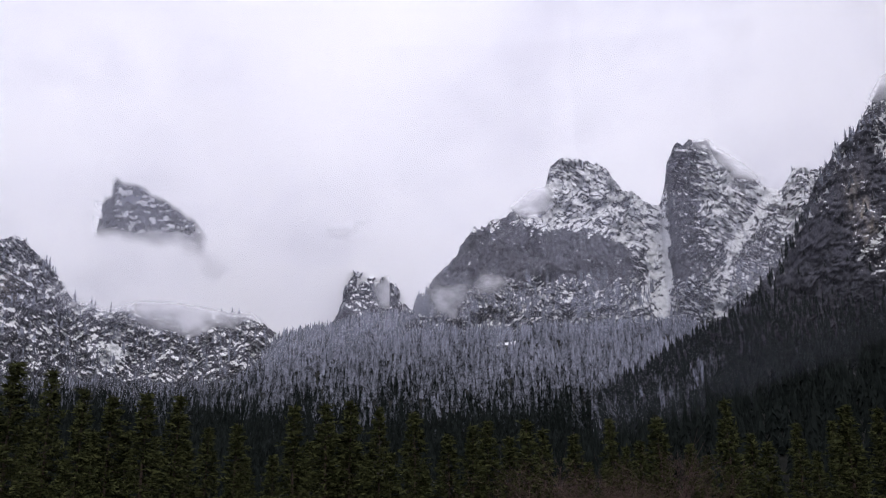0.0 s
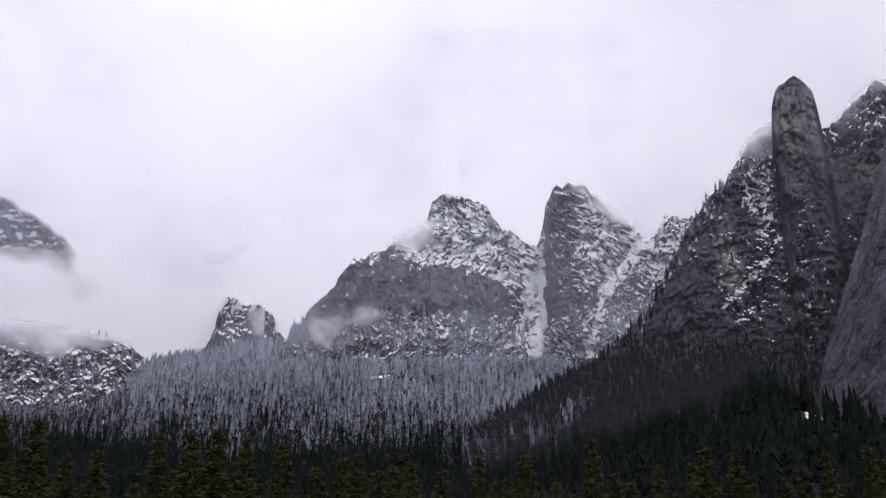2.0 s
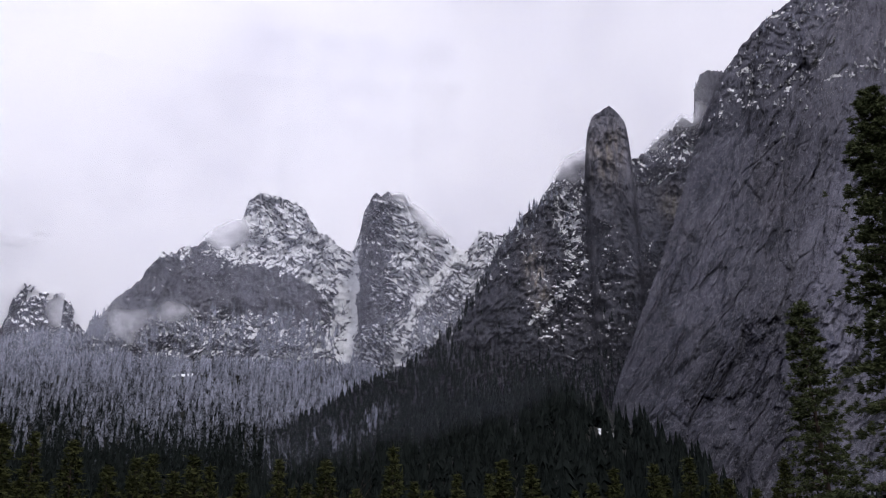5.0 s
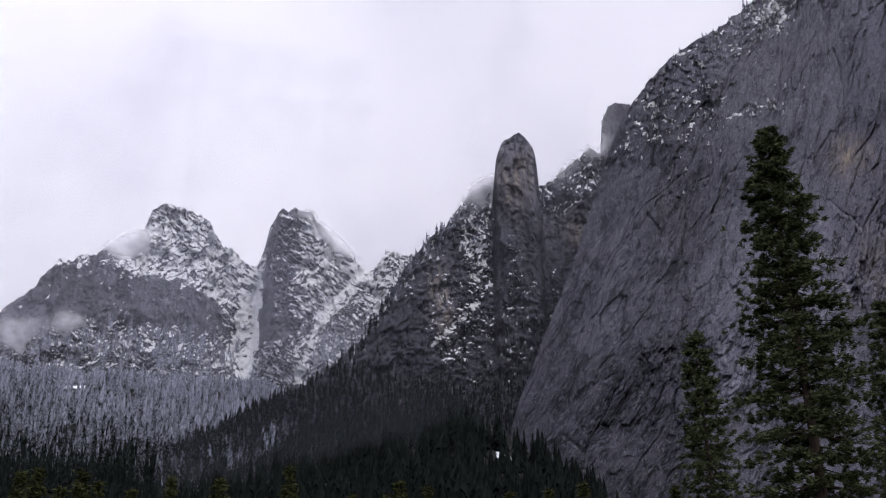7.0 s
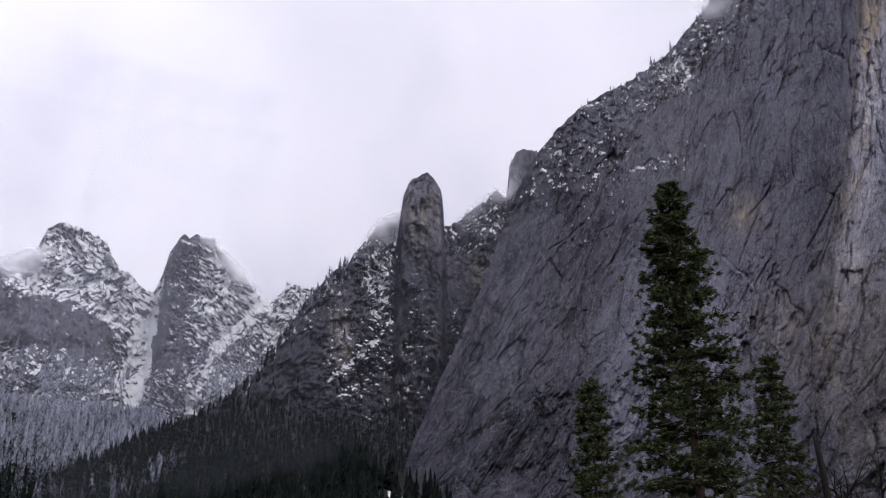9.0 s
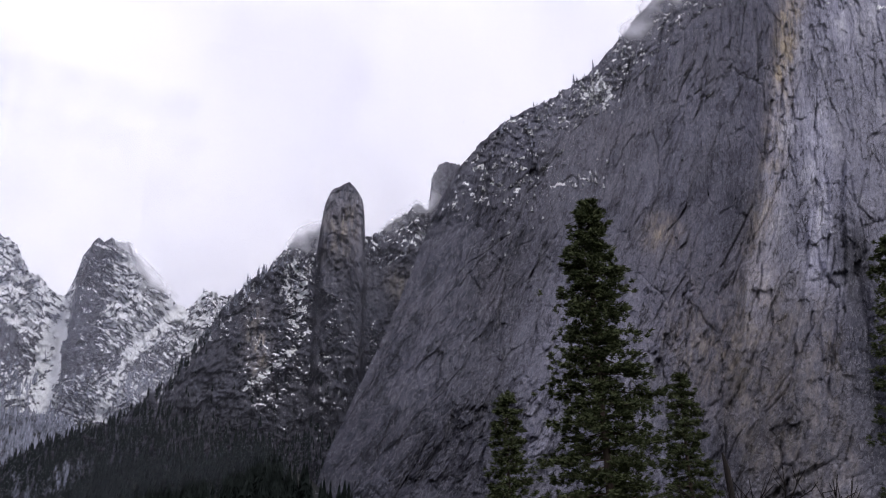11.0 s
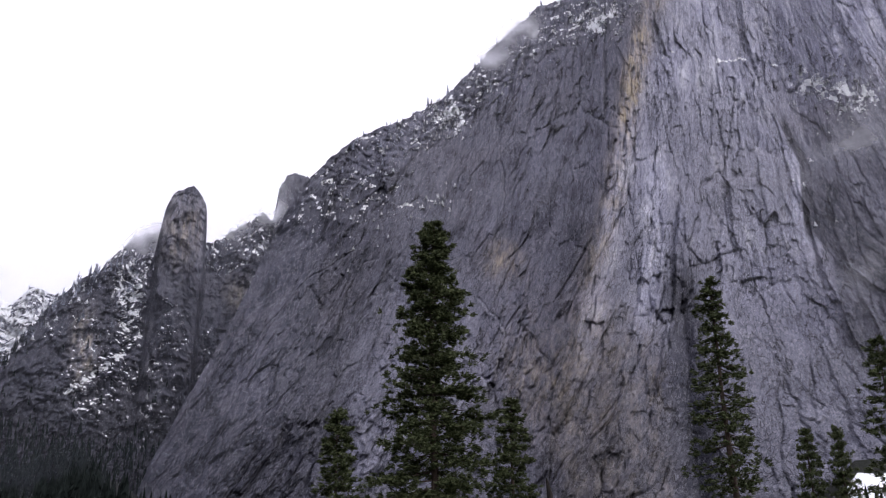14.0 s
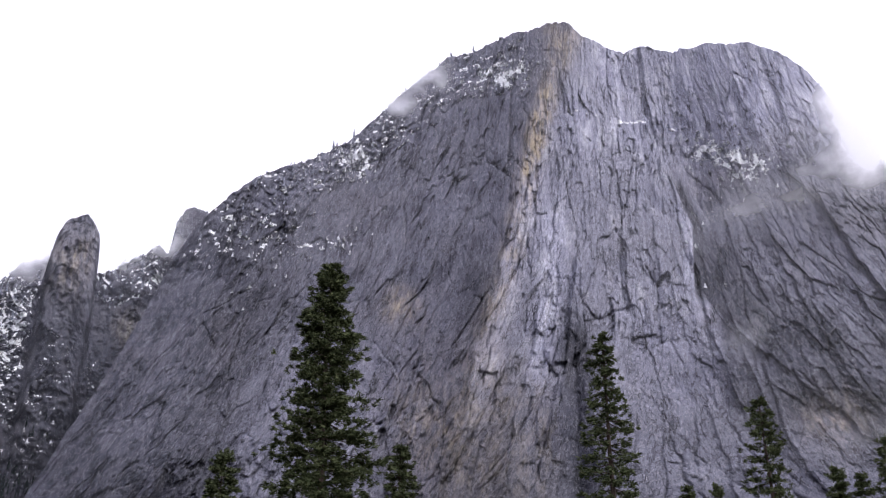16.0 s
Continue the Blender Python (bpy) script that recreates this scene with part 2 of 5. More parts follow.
def needle_material(name, low, high, frost_colour=(0.31, 0.325, 0.405)):
    """Conifer needles, each clump of its own shade, with rime on the twigs where the frost attribute says so."""
    m, t = material(name)
    geo = t.nodes.new("ShaderNodeNewGeometry")
    obj = t.nodes.new("ShaderNodeTexCoord").outputs["Object"]
    n = node(t, "ShaderNodeTexNoise", Vector=obj, Scale=0.6, Detail=5.0, Roughness=0.7)
    c = ramp(t, maths(t, "ADD", maths(t, "MULTIPLY", geo.outputs["Random Per Island"], 0.6), maths(t, "MULTIPLY", n, 0.4)),
             [(0.15, low), (0.85, high)])
    up = node(t, "ShaderNodeSeparateXYZ", Vector=geo.outputs["Normal"]).outputs[2]
    speck = maths(t, "MULTIPLY", maths(t, "SUBTRACT", n, 0.5), 2.4)
    each = maths(t, "MULTIPLY", maths(t, "SUBTRACT", geo.outputs["Random Per Island"], 0.5), 0.35)
    catch = maths(t, "ADD", maths(t, "ADD", speck, each), maths(t, "ADD", attr(t, "frost"), maths(t, "MULTIPLY", up, 0.10)))
    rime = maths(t, "MULTIPLY", ramp(t, catch, [(0.25, 0.0), (0.75, 0.62), (1.25, 1.0)]), ramp(t, attr(t, "frost"), [(0.06, 0.0), (0.40, 1.0)]))
    c = blend(t, rime, c, frost_colour)
    finish(t, c, 0.9, n, 0.3, 0.2, 0.04)
    return m


def bark_material(name, low, high):
    m, t = material(name)
    obj = t.nodes.new("ShaderNodeTexCoord").outputs["Object"]
    n = node(t, "ShaderNodeTexNoise", Vector=node(t, "ShaderNodeMapping", Vector=obj, Scale=(6, 6, 0.8)), Scale=1.0, Detail=6.0, Roughness=0.7)
    finish(t, ramp(t, n, [(0.30, low), (0.70, high)]), 0.9, n, 0.8, 0.05)
    return m


def mist_material(name, scale, swing=1.0, soak=(0.82, 0.818, 0.835), sheen=(0.50, 0.498, 0.51), least=0.0):
    """Drifting cloud: lets the view through where it thins, and glows with the daylight that soaks down through it."""
    m, t = material(name)
    obj = t.nodes.new("ShaderNodeTexCoord").outputs["Object"]
    n = node(t, "ShaderNodeTexNoise", Vector=node(t, "ShaderNodeMapping", Vector=obj, Scale=(scale, scale, scale * 1.2)),
             Scale=1.0, Detail=7.0, Roughness=0.58)
    wide = node(t, "ShaderNodeTexNoise", Vector=obj, Scale=scale * 0.38, Detail=3.0, Roughness=0.5)
    drift = maths(t, "ADD", maths(t, "MULTIPLY", maths(t, "SUBTRACT", n, 0.5), 2.2 * swing), maths(t, "MULTIPLY", maths(t, "SUBTRACT", wide, 0.5), 2.6 * swing))
    soft = maths(t, "ADD", attr(t, "thick"), drift)
    a = ramp(t, soft, [(0.0, least), (0.35, max(least, 0.20)), (0.7, 0.72), (1.0, 1.0)])
    a.color_ramp.interpolation = "B_SPLINE"
    dense = node(t, "ShaderNodeTexNoise", Vector=obj, Scale=0.0022, Detail=4.0, Roughness=0.5)
    grade = ramp(t, dense, [(0.36, (0.86, 0.86, 0.885)), (0.50, (1.0, 1.0, 1.0)), (0.64, (1.06, 1.06, 1.05))])
    through_light = node(t, "ShaderNodeBsdfTranslucent", Color=blend(t, 1.0, grade, soak, "MULTIPLY"))
    front_light = node(t, "ShaderNodeBsdfDiffuse", Color=blend(t, 1.0, grade, sheen, "MULTIPLY"))
    body = node(t, "ShaderNodeAddShader", i0=through_light, i1=front_light)
    mix = node(t, "ShaderNodeMixShader", i0=a, i1=t.nodes.new("ShaderNodeBsdfTransparent"), i2=body)
    node(t, "ShaderNodeOutputMaterial", Surface=mix)
    return m


ground_mat = ground_material()
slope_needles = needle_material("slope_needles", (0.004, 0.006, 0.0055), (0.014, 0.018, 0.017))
snowy_needles = needle_material("snowy_needles", (0.010, 0.013, 0.010), (0.03, 0.036, 0.03), (0.72, 0.73, 0.78))
valley_needles = needle_material("valley_needles", (0.015, 0.020, 0.009), (0.066, 0.070, 0.028))
near_needles = needle_material("near_needles", (0.028, 0.037, 0.019), (0.105, 0.12, 0.06))
pine_bark = bark_material("pine_bark", (0.026, 0.020, 0.017), (0.085, 0.062, 0.05))
bare_bark = bark_material("bare_bark", (0.008, 0.007, 0.007), (0.028, 0.023, 0.022))
mist = mist_material("mist", 0.004, 0.6)
wisp = mist_material("wisp", 0.009, 1.0)
ceiling_mist = mist_material("ceiling_mist", 0.0011, 0.75, least=0.3)
haze = mist_material("haze", 0.005, 0.3, (0.66, 0.69, 0.84), (0.40, 0.42, 0.52))

# ---- the ground: valley floor, talus and the forested slopes, one sheet to the horizon ----
RADII = [0, 200, 330, 450, 600, 900, 1300, 1700, 2300, 4900]
SLOPES = [  # bearing, then the elevation at which the ground shows at each of those distances
    (-180, [0, 0, 0, 0, 0, 0, 0, 0, 0, 0]),
    (-60, [0, 0, 0, 1, 2, 4, 6, 7, 7, 6]),
    (-30, [0, 0, 1.5, 3, 5, 8, 10.6, 12, 12, 12]),
    (-12, [0, 0, 1.5, 3, 5.5, 8.8, 11.6, 12.4, 12.4, 12]),
    (-9, [0, 0, 1.5, 3.2, 5.8, 9.6, 13.6, 14.8, 15, 14]),
    (-4, [0, 0, 1.5, 3.5, 6, 10.2, 14.4, 16, 16, 15]),
    (7, [0, 0, 1.5, 3.5, 6.5, 10.8, 15.0, 16, 16, 15]),
    (15, [0, 0, 2, 4.5, 8.5, 12.5, 15, 16, 16, 15]),
    (24, [0, 0, 4, 8.5, 12, 15, 15, 15, 15, 14]),
    (29.3, [0, 0, 4, 8.5, 10.8, 12, 13, 13, 13, 13]),
    (31.2, [0, 0, 4, 8.5, 10.0, 10, 10, 10, 10, 10]),
    (33.5, [0, 0, 3, 6, 7.6, 8, 8, 8, 8, 8]),
    (45, [0, 0, 3, 6, 7.6, 8, 8, 8, 8, 8]),
    (61, [0, 0, 4, 8.5, 10.5, 11, 11, 11, 11, 10]),
    (65, [0, 0, 6, 12.8, 13.6, 13, 13, 13, 13, 12]),
    (70, [0, 0, 6, 12, 13, 13, 13, 13, 13, 12]),
    (90, [0, 0, 4, 9, 11, 11, 11, 10, 9, 8]),
    (140, [0, 0, 0, 0, 0, 0, 0, 0, 0, 0]),
    (180, [0, 0, 0, 0, 0, 0, 0, 0, 0, 0]),
]


def ground_z(az, d):
    az, d = np.broadcast_arrays(np.asarray(az, float), np.asarray(d, float))
    table = np.array([r for _, r in SLOPES], float)
    bearings = [b for b, _ in SLOPES]
    cols = np.stack([np.interp(az, bearings, table[:, k]) for k in range(len(RADII))], -1)
    k = np.clip(np.searchsorted(RADII, d, side="right") - 1, 0, len(RADII) - 2)
    lo, hi = np.take_along_axis(cols, k[..., None], -1)[..., 0], np.take_along_axis(cols, k[..., None] + 1, -1)[..., 0]
    r0, r1 = np.array(RADII, float)[k], np.array(RADII, float)[k + 1]
    el = lo + (hi - lo) * (d - r0) / (r1 - r0)
    p = polar(az, d, 0.0)
    rough = step(180, 420, d) * np.clip(el / 6, 0, 1)
    return d * np.tan(np.radians(el)) + rough * 14 * fbm(p[..., 0] / 130, p[..., 1] / 130, seed=5) + 0.15 * fbm(p[..., 0] / 9, p[..., 1] / 9, seed=6)


g_az = np.concatenate([np.arange(-180, -34, 3.0), np.arange(-34, 90, 0.33), np.arange(90, 180, 3.0)])
g_d = np.concatenate([[0.6], np.geomspace(3, 200, 24), np.geomspace(210, 2600, 150), [2900, 3300, 3900, 4900]])
AZ, DD = np.meshgrid(g_az, g_d)
gz = ground_z(AZ, DD)
gp = polar(AZ, DD, gz)
hub = np.arange(0, len(g_az) - 1, 2)
hub = np.stack([np.full(len(hub), AZ.size), hub + 2, hub + 1, hub], -1)
hub[hub == len(g_az)] = 0
g_faces = np.concatenate([grid_faces(*AZ.shape, wrap=True)[:, ::-1], hub])
gme = mesh_from("ground", np.concatenate([gp.reshape(-1, 3), [(0.02, 0.015, float(gz[0].mean()))]]), g_faces, True)
g_snow = (0.30 * step(200, 400, gz) + 0.14 * step(390, 470, gz)) * step(26, 16, AZ) + 0.14 * fbm(gp[..., 0] / 45, gp[..., 1] / 45, seed=9)
fan = np.exp(-((AZ - 65.6) / 1.9) ** 2) * np.exp(-((DD - 465) / 50) ** 2)
PATCHES = [(3.7, 1330, 1.0, 34), (13.5, 1190, 0.5, 22), (-9.3, 1420, 0.2, 60), (-10.1, 1390, 0.2, 50), (-11.1, 1320, 0.2, 50), (-11.9, 1240, 0.2, 45),
           (31.1, 560, 0.22, 9), (27.1, 625, 0.35, 12), (26.6, 700, 0.45, 14), (26.0, 660, 0.2, 10), (28.1, 650, 0.25, 11), (27.7, 590, 0.2, 9), (28.6, 610, 0.2, 9), (21.6, 690, 0.12, 8), (18.4, 640, 0.12, 8)]   # bearing, distance, half widths
for a0, d0, wa, wd in PATCHES:
    fan = fan + np.exp(-((AZ - a0) / wa) ** 2 - ((DD - d0) / wd) ** 2)
attribute(gme, "snow", np.append(np.clip(g_snow + 0.9 * fan, 0, 1).ravel(), 0.0))
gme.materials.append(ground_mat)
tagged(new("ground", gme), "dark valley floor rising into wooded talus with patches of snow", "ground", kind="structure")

# ---- rock masses ----
LADEN = []     # places on ledges that hold shrubs bowed under snow
PERCHES = []   # places on ledges where trees may stand: (x, y, z) arrays with a size


def rock_mass(name, label, mat, rows, size, flow, relief, snow, tan=None, perch=None, power=1.0, back=220.0, scale=1.0, ease=0.35, tone=None, laden=None):
    """A mountain's face and back. rows: bearing, skyline elevation, distance of skyline, distance and elevation of foot.
    flow(az, el): across- and along-streak coordinates in degrees. relief(az, el, q): metres towards the viewer.
    snow(az, el, normal z, noise): how much lies."""
    cols, lines = size
    knots = [r[0] for r in rows]
    az = np.linspace(knots[0], knots[-1], cols)
    top, d_top, d_foot, foot = (smooth_line(az, knots, [r[k] for r in rows], ease) for k in (1, 2, 3, 4))
    top = top + scale * (0.16 * fbm(az * 1.7, 3.1, seed=len(name)) + 0.10 * fbm(az * 7, 1.7, seed=3 + len(name)))
    z1, z0 = height(top, d_top), height(foot, d_foot)
    v = np.linspace(0, 1, lines)[:, None]
    d = d_foot + (d_top - d_foot) * v ** power
    z = z0 + (z1 - z0) * v
    A = np.broadcast_to(az, d.shape)
    el = np.degrees(np.arctan2(z - EYE, d))
    q, along = flow(A, el)
    rise = relief(A, el, q, along)
    p = polar(A, d - rise, EYE + (z - EYE) * (d - rise) / d)
    n = grid_normals(p)
    n *= np.sign(-(n[..., :1] * p[..., :1] + n[..., 1:2] * p[..., 1:2]))
    up = n[..., 2]
    cover = snow(A, el, up, fbm(p[..., 0] / 30, p[..., 1] / 30, p[..., 2] / 30, seed=31))
    stain = tan(A, el) if tan else np.zeros_like(el)
    if perch:
        PERCHES.append((p.reshape(-1, 3), perch(A, el, up).ravel()))
    if laden:
        LADEN.append((p.reshape(-1, 3), laden(A, el, up).ravel()))
    tail = [(0.25, 0.04), (0.6, 0.25), (1.0, 0.6), (1.3, 1.0)]
    crest, z_crest = d[-1] - rise[-1], p[-1, :, 2]
    rear = np.stack([polar(az, crest + back * k, z_crest + (z0 - z_crest) * f) for k, f in tail])
    full = np.concatenate([p, rear])
    pad = lambda a, fill: np.concatenate([a, np.repeat(a[-1:] * fill, len(tail), 0)])
    me = mesh_from(name, full.reshape(-1, 3), grid_faces(*full.shape[:2])[:, ::-1], True)
    attribute(me, "snow", pad(cover, 0.6).ravel())
    attribute(me, "tan", pad(stain, 1).ravel())
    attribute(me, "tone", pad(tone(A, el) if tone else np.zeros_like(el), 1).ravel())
    attribute(me, "flow", np.stack([pad(q, 1), pad(along, 1), np.zeros_like(pad(q, 1))], -1).reshape(-1, 3))
    me.materials.append(mat)
    return tagged(new(name, me), label, "mountain", kind="structure")


def bump_at(az, el, a0, e0, wa, we):
    return np.exp(-((az - a0) / wa) ** 2 - ((el - e0) / we) ** 2)


def facets(x, y, seed, slope=1.0):
    """Planar facets on jittered cells, as broken rock has: height, and the gap to the next facet's edge."""
    ix, iy = np.floor(x).astype(np.int64), np.floor(y).astype(np.int64)
    x0, y0 = ix.min() - 1, iy.min() - 1
    gx, gy = np.meshgrid(np.arange(x0, ix.max() + 2), np.arange(y0, iy.max() + 2), indexing="ij")
    jx, jy, base, sx, sy = (lattice(gx, gy, k, seed) for k in range(5))
    jx, jy = gx + 0.1 + 0.8 * jx, gy + 0.1 + 0.8 * jy
    best, second, h = np.full(x.shape, 9.0), np.full(x.shape, 9.0), np.zeros(x.shape)
    for dx in (-1, 0, 1):
        for dy in (-1, 0, 1):
            a, b = ix + dx - x0, iy + dy - y0
            ox, oy = x - jx[a, b], y - jy[a, b]
            d2 = ox * ox + oy * oy
            near = d2 < best
            second = np.where(near, best, np.minimum(second, d2))
            h = np.where(near, 2 * base[a, b] - 1 + slope * ((2 * sx[a, b] - 1) * ox + (2 * sy[a, b] - 1) * oy), h)
            best = np.minimum(best, d2)
    return h, np.sqrt(second) - np.sqrt(best)


def cracks(q, along, seed, k=1.0):
    """Slabs, blocks and open joints along the flow, from broad to fine, in metres."""
    wq = q + 0.40 * fbm(q * 0.45, along * 0.40, seed=seed + 9, octaves=4)
    wa = along + 0.60 * fbm(q * 0.40, along * 0.45, seed=seed + 7, octaves=4)
    mask = step(-0.30, 0.30, fbm(q * 0.26, along * 0.20, seed=seed + 8, octaves=3))
    f1, g1 = facets(wq * 0.36 * k, wa * 0.09 * k, seed)
    f2, g2 = facets(wq * 1.0 * k, wa * 0.30 * k, seed + 1)
    f3, g3 = facets(wq * 2.6 * k, wa * 1.1 * k, seed + 2)
    f4, g4 = facets(wq * 5.5 * k, wa * 4.0 * k, seed + 3)
    r = 9 * fbm(q * 0.2 * k, along * 0.11 * k, seed=seed + 4, octaves=3) + 2.6 * f1 + (1.2 + 1.9 * mask) * f2 + (0.7 + 1.3 * mask) * f3 + (0.25 + 0.5 * mask) * f4
    gate = step(-0.05, 0.25, fbm(q * 0.7, along * 0.5, seed=seed + 5, octaves=3))
    r -= 2.4 * np.exp(-(g1 / 0.016) ** 2) * step(-0.25, 0.1, fbm(q * 0.5, along * 0.5, seed=seed + 6, octaves=2))
    r -= 1.6 * np.exp(-(g2 / 0.05) ** 2) * gate
    return r


def ledges(az, el, seed, period, dip, depth):
    """Cliff bands and the shelves above them: period and dip in degrees, depth in metres."""
    t = (el + dip * az + 1.3 * period * fbm(az * 0.55 / period, el * 0.55 / period, seed=seed, octaves=3)) / period
    fl = np.floor(t)
    return depth * (t - fl - step(0.50, 1.0, t - fl))


def broken(az, el, seed, depth, amount=1.0):
    """Crags of three sizes with ribs and shelves between: a mountainside that snow can lie on."""
    warp = az + 0.35 * fbm(az * 1.3, el * 1.3, seed=seed + 5, octaves=4)
    rise = el + 0.30 * fbm(az * 1.5, el * 1.5, seed=seed + 7, octaves=4)
    mask = 0.35 + 0.65 * step(-0.25, 0.3, fbm(az * 0.9, el * 0.9, seed=seed + 6, octaves=2))
    f1, f2, f3, f4 = (facets(warp * a, rise * b, seed + 10 + n)[0] for n, (a, b) in enumerate(((0.75, 0.9), (1.7, 2.2), (3.6, 5.0), (7.5, 10.0))))
    r = amount * depth * (0.42 * f1 + 0.30 * f2 * mask + 0.20 * f3 + 0.10 * f4) + 0.5 * amount * ledges(warp, rise, seed + 2, 0.5, 0.35, depth) * mask
    rib = fbm(warp * 1.3, el * 0.45, seed=seed + 3, octaves=6, ridged=True)
    return r + 0.9 * depth * rib + 0.2 * depth * fbm(az * 6, el * 6, seed=seed + 4, octaves=3)


def strokes(az, el, seed, k=1.0):
    """Short dashes of snow along ledges that dip two ways: noise drawn out along each dip, one or the other by place."""
    wz = az + 0.25 * fbm(az * 1.6, el * 1.6, seed=seed + 3, octaves=3)
    one = fbm((wz * 0.82 + el * 0.57) * 1.9 * k, (el * 0.82 - wz * 0.57) * 6.5 * k, seed=seed, octaves=4, gain=0.6)
    two = fbm((wz * 0.88 - el * 0.47) * 1.9 * k, (el * 0.88 + wz * 0.47) * 6.5 * k, seed=seed + 1, octaves=4, gain=0.6)
    which = step(-0.15, 0.15, fbm(az * 0.8, el * 0.8, seed=seed + 2, octaves=2))
    return one * which + two * (1 - which)


def lying(up, n, low=0.50, high=0.66):
    """How much snow a slope holds."""
    return step(low, high, up + 0.16 * n)


# The great wall: a left face that runs up to a leaning arete, a pale face, a recess and a right shoulder.
ARETE_EL, ARETE_AZ = [10, 18.7, 23.6, 26.6, 29.6, 33.6, 37.4, 40.7], [49.0, 50.5, 51.6, 52.8, 53.8, 54.9, 56.3, 58.9]
WALL = [
    (26.0, 10.5, 880, 800, 6), (27.7, 15.1, 800, 740, 8), (29.2, 18.4, 780, 715, 8), (30.5, 21.1, 770, 700, 8),
    (31.7, 23.6, 765, 690, 8), (33.1, 27.0, 765, 680, 8), (34.2, 29.2, 768, 672, 8), (35.9, 31.1, 772, 660, 8),
    (37.1, 32.1, 775, 655, 8), (39.2, 33.1, 778, 645, 8), (41.3, 33.8, 780, 635, 8), (43.4, 34.7, 782, 625, 8),
    (44.9, 35.9, 782, 620, 8), (46.0, 36.6, 782, 615, 8), (47.1, 37.7, 782, 612, 8), (49.0, 38.7, 784, 605, 8),
    (50.2, 39.5, 786, 602, 8), (51.8, 39.6, 780, 600, 8), (53.8, 40.3, 770, 600, 8), (56.6, 40.8, 760, 602, 8),
    (58.8, 40.8, 755, 605, 8), (59.2, 40.1, 765, 606, 8), (60.4, 39.6, 785, 610, 8), (61.4, 39.0, 800, 612, 8),
    (63.7, 39.0, 810, 618, 8), (65.5, 38.5, 810, 622, 8), (67.4, 38.6, 800, 625, 8), (70.2, 38.2, 790, 630, 8),
    (72.1, 37.2, 790, 635, 8), (73.5, 35.9, 790, 640, 8), (74.4, 34.4, 795, 645, 8), (75.3, 32.6, 800, 650, 8),
    (76.3, 30.6, 810, 660, 8), (79.0, 24.0, 840, 690, 8), (81.5, 15.0, 880, 740, 7),
]


def wall_flow(az, el):
    lean = np.interp(az, [28, 50, 58, 64, 76], [0.46, 0.36, 0.15, -0.10, -0.50])
    return (az - lean * (el - 28)), el


def wall_relief(az, el, q, along):
    edge = np.interp(el, ARETE_EL, ARETE_AZ)
    off = az - edge
    near = np.sqrt(off ** 2 + 0.05)
    wedge = np.where(off < 0, 10.0 * np.minimum(near, 6.0) + 2.5 * np.clip(near - 6.0, 0, 12), 7.5 * np.minimum(near, 7.0))
    r = (34 - wedge) * (0.25 + 0.75 * step(16, 27, el))
    r -= 9 * np.exp(-((az - 57.2) / 0.5) ** 2) * step(26, 22, el)
    corner = np.interp(el, [16, 25.7, 29.3, 34.4, 37], [66.5, 64.6, 65.0, 63.3, 62.5]) + 0.25 * fbm(el * 1.3, 2.0, seed=66)
    r -= 16 * step(-0.15, 0.15, az - corner) * step(24, 28, el) * step(37, 32, el) * step(12, 0, az - corner)
    roof = np.interp(az, [64, 66, 69, 72.8, 76], [27, 24.5, 21.3, 17.2, 14]) + 1.1 * fbm(az * 0.9, el * 0.3, seed=67)
    r += 6 * step(-0.12, 0.2, el - roof) * step(65.5, 67.5, az) * step(13, 3, el - roof)
    r += cracks(q, along, 41)
    flakes = random.Random(68)
    for k in range(26):
        q0, mid, long_, lift = flakes.uniform(29, 76), flakes.uniform(15, 38), flakes.uniform(2.5, 7.0), flakes.uniform(2.0, 6.5)
        gap = q - q0 - 0.22 * fbm(along * 0.9, k * 3.7, seed=69, octaves=3)
        r += lift * step(-0.035, 0.035, gap) * np.exp(-np.clip(gap, 0, 9) / 1.1) * step(long_, 0.6 * long_, np.abs(along - mid))
    rifts = random.Random(77)
    for k in range(150):
        q0, mid, long_, deep, slant = rifts.uniform(27, 78), rifts.uniform(12, 37), rifts.uniform(0.5, 2.6), rifts.uniform(1.5, 4.5), rifts.choice((-0.12, 0.0, 0.0, 0.14, 0.4))
        gap = q - q0 - slant * (along - mid) - 0.16 * fbm(along * 1.4, k * 2.9, seed=79, octaves=4)
        r -= deep * np.exp(-(gap / 0.055) ** 2) * step(long_, 0.5 * long_, np.abs(along - mid))
    rim = np.interp(az, [33, 36, 43, 50, 56], [28, 31, 34.5, 39, 40.5])
    r += ledges(az, el, 60, 0.8, -0.35, 5) * step(4.5, 0.8, rim - el) * step(57, 51, az) + 0.5 * ledges(az, el, 61, 0.4, 0.3, 5) * step(4, 0.8, rim - el)
    return r


